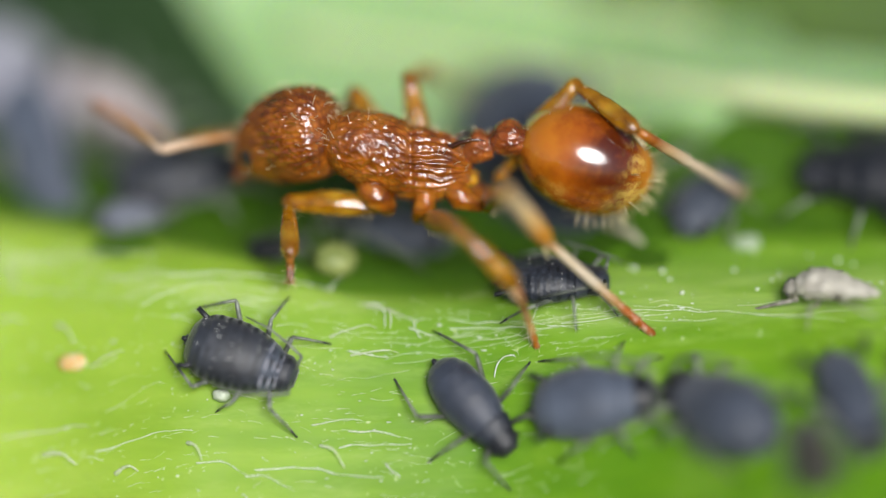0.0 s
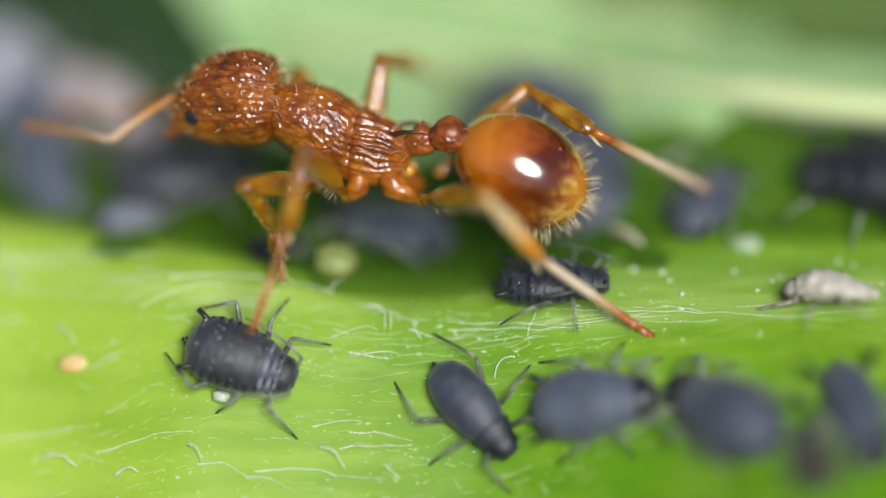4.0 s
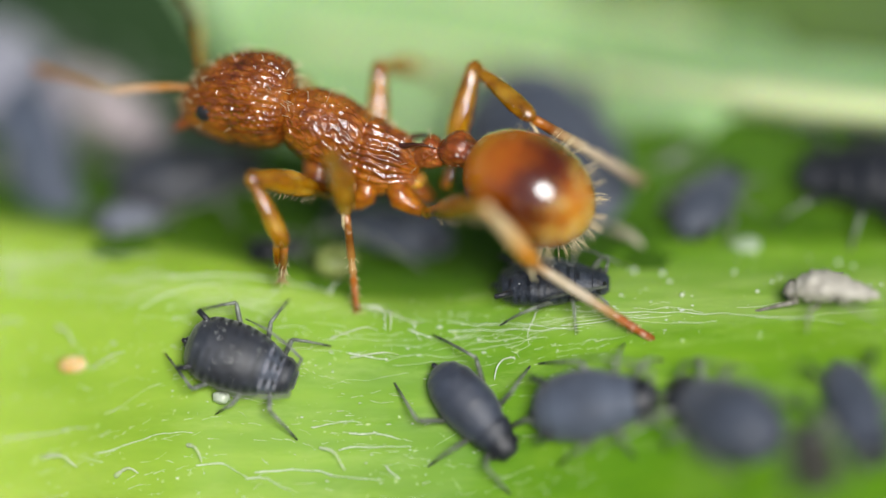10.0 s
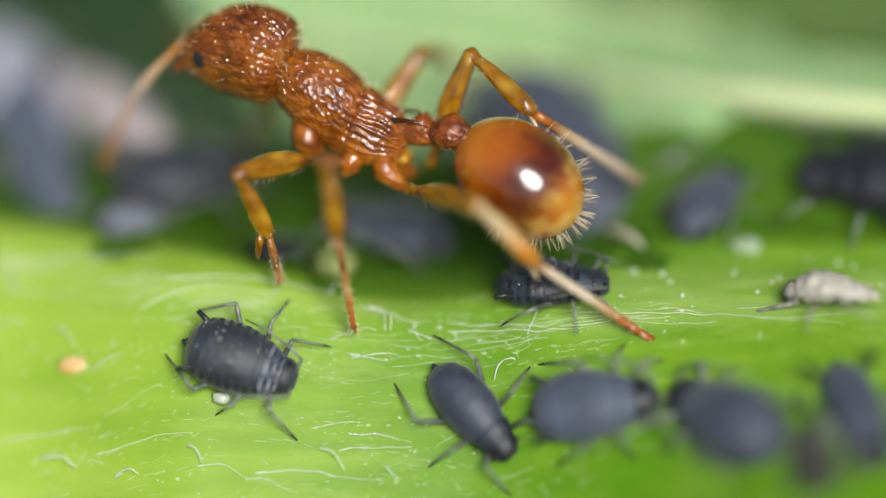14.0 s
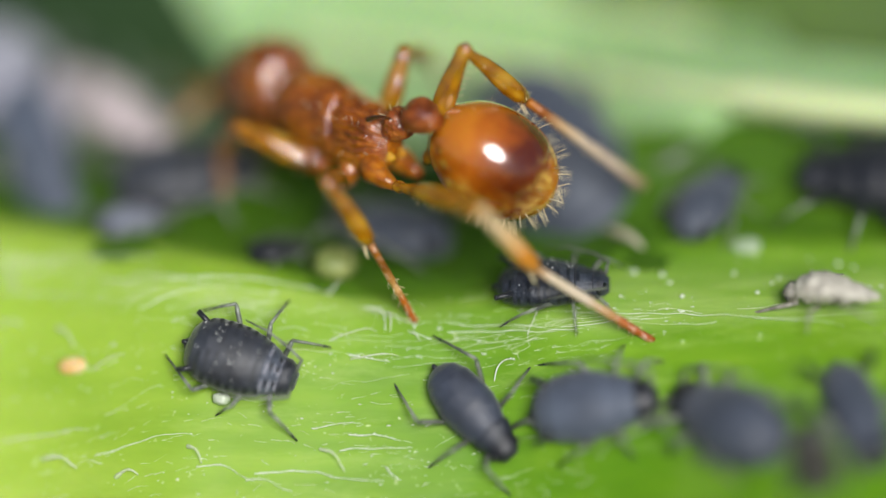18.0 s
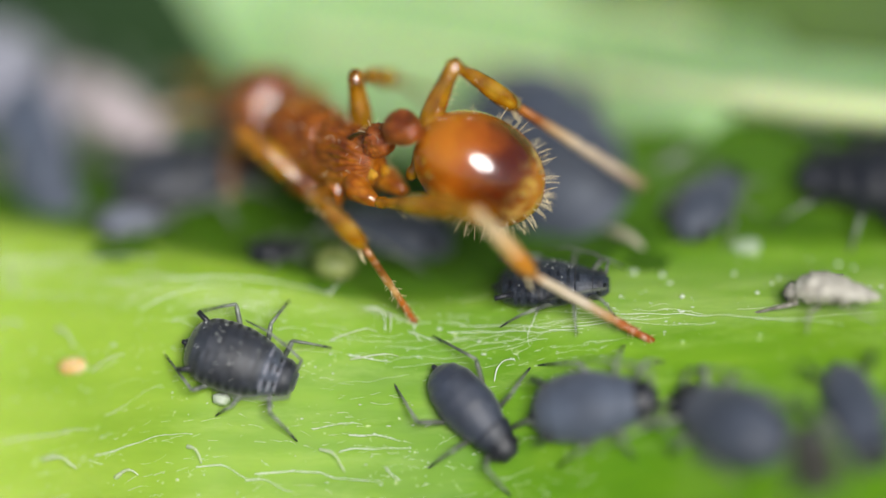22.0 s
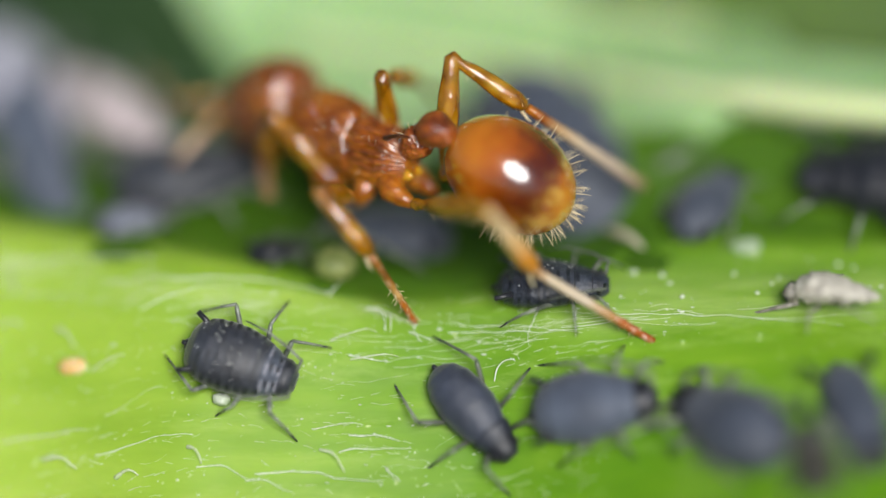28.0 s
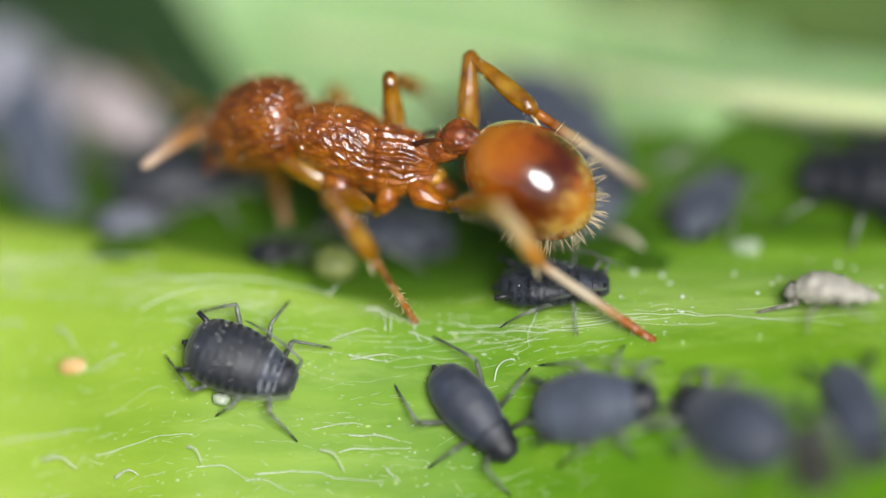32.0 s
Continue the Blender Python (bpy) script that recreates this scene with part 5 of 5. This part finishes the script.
def build_ant():
    rnd = random.Random(11)
    ant = new("ant")
    ant.empty_display_size = 0.0005
    tagged(ant, "reddish-brown glossy ant with bristly back walking over the leaf", "ant")
    bits = {"ant": ant}
    # mesosoma: x forward from the waist joint
    st = [(1.36, 0.0, 0.10, 0.12), (1.30, -0.02, 0.21, 0.25), (1.17, -0.05, 0.335, 0.36), (0.92, -0.085, 0.415, 0.42), (0.67, -0.145, 0.44, 0.40),
          (0.50, -0.205, 0.445, 0.37), (0.38, -0.25, 0.43, 0.345), (0.29, -0.265, 0.425, 0.34), (0.075, -0.295, 0.385, 0.325), (-0.07, -0.305, 0.335, 0.29), (-0.20, -0.33, 0.245, 0.22), (-0.30, -0.34, 0.15, 0.13)]
    bm = bmesh.new()
    sculpted(bm, smooth_stations(st, 28), 320, trunk_relief)
    trunk = part("thorax", bm, ANT, ant)
    bm = bmesh.new()
    bristles(bm, skin_spots(trunk, 90, rnd, lambda c, n: n.z > 0.15), rnd, 0.11, 0.0042)
    part("bristles", bm, BRISTLE, trunk, "fine pale bristles")
    for s in (-1, 1):
        bm = bmesh.new()
        tube(bm, [(0.03, 0.13 * s, -0.10), (-0.06, 0.15 * s, -0.035), (-0.18, 0.165 * s, 0.025), (-0.30, 0.17 * s, 0.055), (-0.40, 0.165 * s, 0.055), (-0.46, 0.155 * s, 0.04)], [0.075, 0.042, 0.026, 0.018, 0.011, 0.004], 10)
        part("spine", bm, ANT_SPINE, trunk, "dark slender backward spine")
        bm = bmesh.new()
        egg(bm, (-0.27, 0.09 * s, -0.44), (0.10, 0.05, 0.065), 0.25, 10, 14, 2.0 + s)
        part("propodeal_lobe", bm, ANT_PALE, trunk, "yellow translucent lobe under the waist")
    bm = bmesh.new()
    tube(bm, [(1.28, 0, -0.02), (1.38, 0, 0.0), (1.46, 0, 0.01)], [0.17, 0.13, 0.12], 16)
    part("neck", bm, ANT_NODE, ant)
    bm = bmesh.new()
    sculpted(bm, smooth_stations([(-0.10, -0.27, 0.09, 0.09), (-0.19, -0.19, 0.105, 0.105), (-0.27, -0.11, 0.16, 0.14), (-0.35, -0.06, 0.195, 0.17), (-0.44, -0.07, 0.165, 0.15), (-0.54, -0.10, 0.09, 0.10)], 14), 120, node_relief)
    petiole = part("petiole", bm, ANT_NODE, ant)
    bm = bmesh.new()
    bristles(bm, skin_spots(petiole, 12, rnd, lambda c, n: n.z > 0.4), rnd, 0.10, 0.004)
    part("bristles", bm, BRISTLE, petiole, "fine pale bristles")
    bm = bmesh.new()
    sculpted(bm, smooth_stations([(0.22, -0.03, 0.075, 0.08), (0.13, -0.01, 0.15, 0.16), (0.03, 0.01, 0.195, 0.20), (-0.08, 0.01, 0.195, 0.20), (-0.18, -0.02, 0.14, 0.15), (-0.27, -0.03, 0.10, 0.11)], 16), 140, node_relief)
    bits["postpetiole"] = part("postpetiole", bm, ANT_NODE, ant)
    bm = bmesh.new()
    bristles(bm, skin_spots(bits["postpetiole"], 18, rnd, lambda c, n: n.z > 0.3), rnd, 0.11, 0.0042)
    part("bristles", bm, BRISTLE, bits["postpetiole"], "fine pale bristles")
    # gaster: its joint at the origin, its tip towards -x
    rows = []
    for i in range(97):
        u = i / 96
        x = 0.13 - 1.56 * u
        prof = max(0.0, 1 - (abs(u - 0.50) / (0.515 if u < 0.50 else 0.502)) ** (2.1 if u < 0.50 else 2.15)) ** 0.5
        lap = 1 - 0.012 * ease((u - 0.735) / 0.012) - 0.016 * ease((u - 0.86) / 0.010) - 0.03 * ease((u - 0.935) / 0.010)
        rows.append((x, 0.02 - 0.06 * u, max(0.06, 0.60 * prof * lap), max(0.06, 0.615 * prof * lap)))
    bm = bmesh.new()
    body(bm, rows, 96)
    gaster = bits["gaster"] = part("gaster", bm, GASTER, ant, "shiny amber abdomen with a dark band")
    bm = bmesh.new()
    bristles(bm, skin_spots(gaster, 64, rnd, lambda c, n: c.x < -0.58 and -0.45 < 0.94 * n.y + 0.34 * n.z < 0.25), rnd, 0.17, 0.0055)
    bristles(bm, skin_spots(gaster, 16, rnd, lambda c, n: c.x >= -0.85 and n.z > 0.1 and c.y < 0.2), rnd, 0.08, 0.0026)
    bristles(bm, skin_spots(gaster, 26, rnd, lambda c, n: c.x < -1.05), rnd, 0.17, 0.006)
    part("bristles", bm, BRISTLE, gaster, "pale golden bristles")
    # head: its neck joint at the origin
    bm = bmesh.new()
    sculpted(bm, smooth_stations([(-0.10, 0.03, 0.12, 0.10), (-0.06, 0.03, 0.33, 0.27), (0.04, 0.035, 0.47, 0.40), (0.26, 0.04, 0.53, 0.46), (0.54, 0.025, 0.525, 0.46),
                                  (0.80, -0.02, 0.455, 0.43), (0.98, -0.08, 0.35, 0.37), (1.12, -0.14, 0.23, 0.28), (1.20, -0.17, 0.11, 0.17)], 28), 320, head_relief)
    head = bits["head"] = part("head", bm, ANT_HEAD, ant, "rugged red-brown head")
    bm = bmesh.new()
    bristles(bm, skin_spots(head, 130, rnd, lambda c, n: n.z > -0.1), rnd, 0.10, 0.0042)
    part("bristles", bm, BRISTLE, head, "fine pale bristles")
    for s in (-1, 1):
        bm = bmesh.new()
        egg(bm, (0.83, 0.385 * s, -0.12), (0.11, 0.055, 0.11), 0, 10, 16)
        part("eye", bm, EYE, head, "small black eye")
        bm = bmesh.new()
        tube(bm, [(1.04, 0.16 * s, -0.28), (1.15, 0.17 * s, -0.36), (1.23, 0.11 * s, -0.42), (1.27, 0.03 * s, -0.45)], [0.09, 0.085, 0.06, 0.015], 10, 0.7)
        part("mandible", bm, ANT_NODE, head)
    # antennae: scape and funicle, both drawn along x
    for side in ("near", "far"):
        bm = bmesh.new()
        tube(bm, [(0, 0, 0), (0.06, 0, 0), (0.25, 0, 0.02), (0.60, 0, 0.02), (0.88, 0, 0.0), (0.94, 0, 0)], [0.04, 0.035, 0.042, 0.05, 0.058, 0.03], 10)
        bits["scape_" + side] = part("scape", bm, SCAPE_GLEAM if side == "near" else ANT_LEG, ant)
        bm = bmesh.new()
        pts, rad = [], []
        for i in range(11):
            w = 0.036 + 0.020 * (i / 10) ** 2
            for f, g in ((0.02, 0.75), (0.3, 1.0), (0.8, 1.08)):
                pts.append(((i + f) * 0.098, 0, 0.02 * math.sin(i * 0.3)))
                rad.append(w * g)
        pts.append((1.13, 0, 0))
        rad.append(0.012)
        tube(bm, pts, rad, 9)
        bits["funicle_" + side] = part("funicle", bm, FUNICLE_GLEAM, ant)
    for pair, (lf, lt, plain_ls) in LEGS.items():
        for side, s in (("near", 1), ("far", -1)):
            hx, hz = HIPS[pair]
            ls = TARSI.get(pair + side, plain_ls)
            bm = bmesh.new()
            high, mid, girths = COXAE[pair]
            tube(bm, [(high[0], high[1] * s, high[2]), (0.5 * (high[0] + mid[0]), 0.5 * (high[1] + mid[1]) * s, 0.5 * (high[2] + mid[2])), (mid[0], mid[1] * s, mid[2]),
                      (0.4 * mid[0] + 0.6 * hx, 0.225 * s, 0.4 * mid[2] + 0.6 * hz), (hx, 0.21 * s, hz)], girths, 20)
            part("coxa", bm, ANT_COXA, ant, "translucent amber hip")
            fat = 1.12 if pair == "front" else 1.0
            bm = bmesh.new()
            tube(bm, [(-0.02, 0, 0), (0.03, 0, 0), (0.10, 0, 0), (0.15, 0, 0), (lf * 0.22, 0, 0.005), (lf * 0.38, 0, 0.02), (lf * 0.55, 0, 0.03), (lf * 0.70, 0, 0.025), (lf * 0.84, 0, 0.01), (lf * 0.94, 0, 0), (lf + 0.015, 0, 0), (lf + 0.05, 0, 0)],
                 [v * fat for v in (0.04, 0.068, 0.074, 0.052, 0.075, 0.118, 0.132, 0.122, 0.100, 0.092, 0.085, 0.04)], 18)
            femur = bits["femur_" + pair + side] = part("femur", bm, ANT_LEG, ant)
            bm = bmesh.new()
            bristles(bm, [(Vector((u * lf, 0, -0.09)), Vector((0.5, 0, -1)).normalized()) for u in np.linspace(0.2, 0.92, 14)], rnd, 0.09, 0.0045)
            part("bristles", bm, BRISTLE, femur, "fine pale bristles")
            bm = bmesh.new()
            tube(bm, [(-0.05, 0, 0), (-0.02, 0, 0), (0.04, 0, 0), (0.11, 0, 0), (lt * 0.28, 0, 0.01), (lt * 0.5, 0, 0.01), (lt * 0.72, 0, 0), (lt * 0.88, 0, 0), (lt * 0.97, 0, 0), (lt + 0.02, 0, 0)],
                 [0.05, 0.082, 0.078, 0.060, 0.082, 0.104, 0.114, 0.104, 0.078, 0.03], 18)
            tibia = bits["tibia_" + pair + side] = part("tibia", bm, TIBIA_SHEEN if pair == "hind" and s > 0 else ANT_LEG, ant)
            bm = bmesh.new()
            if pair == "front":
                tube(bm, [(lt * 0.88, 0, -0.05), (lt + 0.02, 0, -0.13), (lt + 0.14, 0, -0.20), (lt + 0.20, 0, -0.22)], [0.045, 0.048, 0.035, 0.010], 10)
            else:
                tube(bm, [(lt * 0.93, 0, -0.05), (lt + 0.10, 0, -0.11), (lt + 0.17, 0, -0.12)], [0.022, 0.015, 0.004], 6)
            part("spur", bm, ANT_LEG if pair == "front" else BRISTLE, tibia, "feeler comb at the end of the shin" if pair == "front" else "")
            bm = bmesh.new()
            bristles(bm, [(Vector((u * lt, 0.07 * math.sin(u * 40), 0.07 * math.cos(u * 40))), Vector((0.8, math.sin(u * 40), math.cos(u * 40))).normalized()) for u in np.linspace(0.15, 0.95, 26)], rnd, 0.06, 0.0036)
            part("bristles", bm, BRISTLE, tibia, "fine pale bristles")
            bm = bmesh.new()
            pts, rad = [], []
            cuts = (0.0, 0.48, 0.62, 0.73, 0.82, 0.97)
            for i in range(5):
                u0, u1 = cuts[i] * ls, cuts[i + 1] * ls
                w = (0.047 if pair != "hind" else 0.056 if s > 0 else 0.064) - 0.002 * i
                for f, g in ((0.03, 0.84), (0.25, 0.92), (0.92, 1.10)):
                    pts.append((u0 + (u1 - u0) * f, 0, 0))
                    rad.append(w * g)
            tube(bm, pts, rad, 9)
            tarsus = bits["tarsus_" + pair + side] = part("tarsus", bm, (TARSUS_HIND if s > 0 else TARSUS_DUSTY) if pair == "hind" else TARSUS, ant)
            bm = bmesh.new()
            bristles(bm, [(Vector((u * ls, 0.02 * math.sin(u * 70), 0.03 * math.cos(u * 70))), Vector((0.9, math.sin(u * 70), math.cos(u * 70))).normalized())
                          for u in np.linspace(0.42, 0.99, 34)], rnd, 0.085, 0.0050)
            part("bristles", bm, BRISTLE, tarsus, "short pale bristles")
            bm = bmesh.new()
            for v in (-1, 1):
                tube(bm, [(ls * 0.95, 0, 0), (ls * 0.99, 0.04 * v, 0.02), (ls, 0.06 * v, -0.03)], [0.016, 0.013, 0.004], 6)
            part("claws", bm, ANT_NODE, tarsus)
    return bits


# ---- what moves ----
def course(table, t):
    ts = [row[0] for row in table]
    return [float(np.interp(t, ts, [row[i] for row in table])) for i in range(1, len(table[0]))]


def aim(p, q, up=Vector((0, 0, 1))):
    """A pose at p with x towards q (millimetres in, metres out)."""
    x = (q - p).normalized()
    y = up.cross(x).normalized()
    z = x.cross(y)
    return Matrix(((x.x, y.x, z.x, p.x * MM), (x.y, y.y, z.y, p.y * MM), (x.z, y.z, z.z, p.z * MM), (0, 0, 0, 1)))


def bend(hip, ankle, one, two, hint):
    """The knee between hip and ankle, for two links of fixed length, on the side of the hint."""
    way = ankle - hip
    d = min(max(way.length, abs(one - two) + 0.02), one + two - 0.01)
    way.normalize()
    along = (one * one - two * two + d * d) / (2 * d)
    out = hint - hip
    out = (out - way * out.dot(way)).normalized()
    return hip + way * along + out * math.sqrt(max(0.0, one * one - along * along))


def move_ant(bits):
    times = [i * 0.25 for i in range(129)]
    rows = {name: [] for name in bits}
    for t in times:
        x, y, pitch = course(TRUNK, t)
        yaw, depth, roll = course(TRUNK_TURN, t)
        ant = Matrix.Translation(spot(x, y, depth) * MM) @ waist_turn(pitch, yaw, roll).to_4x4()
        back = ant.inverted()
        rows["ant"].append((t, ant))

        def keep(name, m):
            rows[name].append((t, back @ m))

        px, py, gx, gy = course(WAIST, t)
        gy_yaw, stalk = course(GASTER_TURN, t)
        nod = spot(px, py, depth - 0.70 * math.sin(radians(yaw)))
        way = spot(gx - px, gy - py, 0)
        lean = math.degrees(math.atan2(gy - py, gx - px))
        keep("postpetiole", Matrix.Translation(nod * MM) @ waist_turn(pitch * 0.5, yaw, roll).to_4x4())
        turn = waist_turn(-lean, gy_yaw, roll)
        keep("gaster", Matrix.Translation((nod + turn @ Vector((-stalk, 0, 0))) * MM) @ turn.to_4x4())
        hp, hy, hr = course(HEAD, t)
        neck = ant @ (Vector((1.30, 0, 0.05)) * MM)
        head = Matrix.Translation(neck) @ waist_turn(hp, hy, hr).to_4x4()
        keep("head", head)
        for side, s in (("near", 1), ("far", -1)):
            root = head @ (Vector((1.06, 0.16 * s, 0.08)) * MM) / MM
            ex, ey, ec, fx, fy, fc = course(FEELER[side], t)
            elbow = root + (spot(ex, ey, ec) - root).normalized() * 0.93
            keep("scape_" + side, aim(root, elbow))
            keep("funicle_" + side, aim(elbow, spot(fx, fy, fc)))
        for pair, (lf, lt, plain_ls) in LEGS.items():
            for side, s in (("near", 1), ("far", -1)):
                hx, hz = HIPS[pair]
                ls = TARSI.get(pair + side, plain_ls)
                hip = ant @ (Vector((hx - 0.06 * (1 - s), 0.21 * s, hz + 0.09 * (1 - s))) * MM) / MM
                fx, fy, fc, ax, ay, ac = course(FEET[pair + side], t)
                kx, ky, kc = course(KNEES[pair + side], t)
                foot = spot(fx, fy, fc)
                ankle = foot + (spot(ax, ay, ac) - foot).normalized() * ls
                reach = (ankle - hip).length
                if reach > lf + lt - 0.02:
                    ankle = hip + (ankle - hip) * ((lf + lt - 0.02) / reach)
                knee = bend(hip, ankle, lf, lt, spot(kx, ky, kc))
                keep("femur_" + pair + side, aim(hip, knee))
                keep("tibia_" + pair + side, aim(knee, ankle))
                keep("tarsus_" + pair + side, aim(ankle, foot))
    for name, r in rows.items():
        walk(bits[name], r)


def motions():
    move_ant(ant_bits)
    for key, shifts in APHID_SHIFTS.items():
        thing = aphids[key]
        start = thing.matrix_basis.copy()
        walk(thing, [(t, Matrix.Translation((SIDE * a + RISE * b) * MM) @ start @ pose(0, 0, 0, 0, 0, turn)) for t, a, b, turn in shifts])


build_ground()
build_background()
aphids = build_aphids()
build_small_things()
build_hairs()
ant_bits = build_ant()
motions()
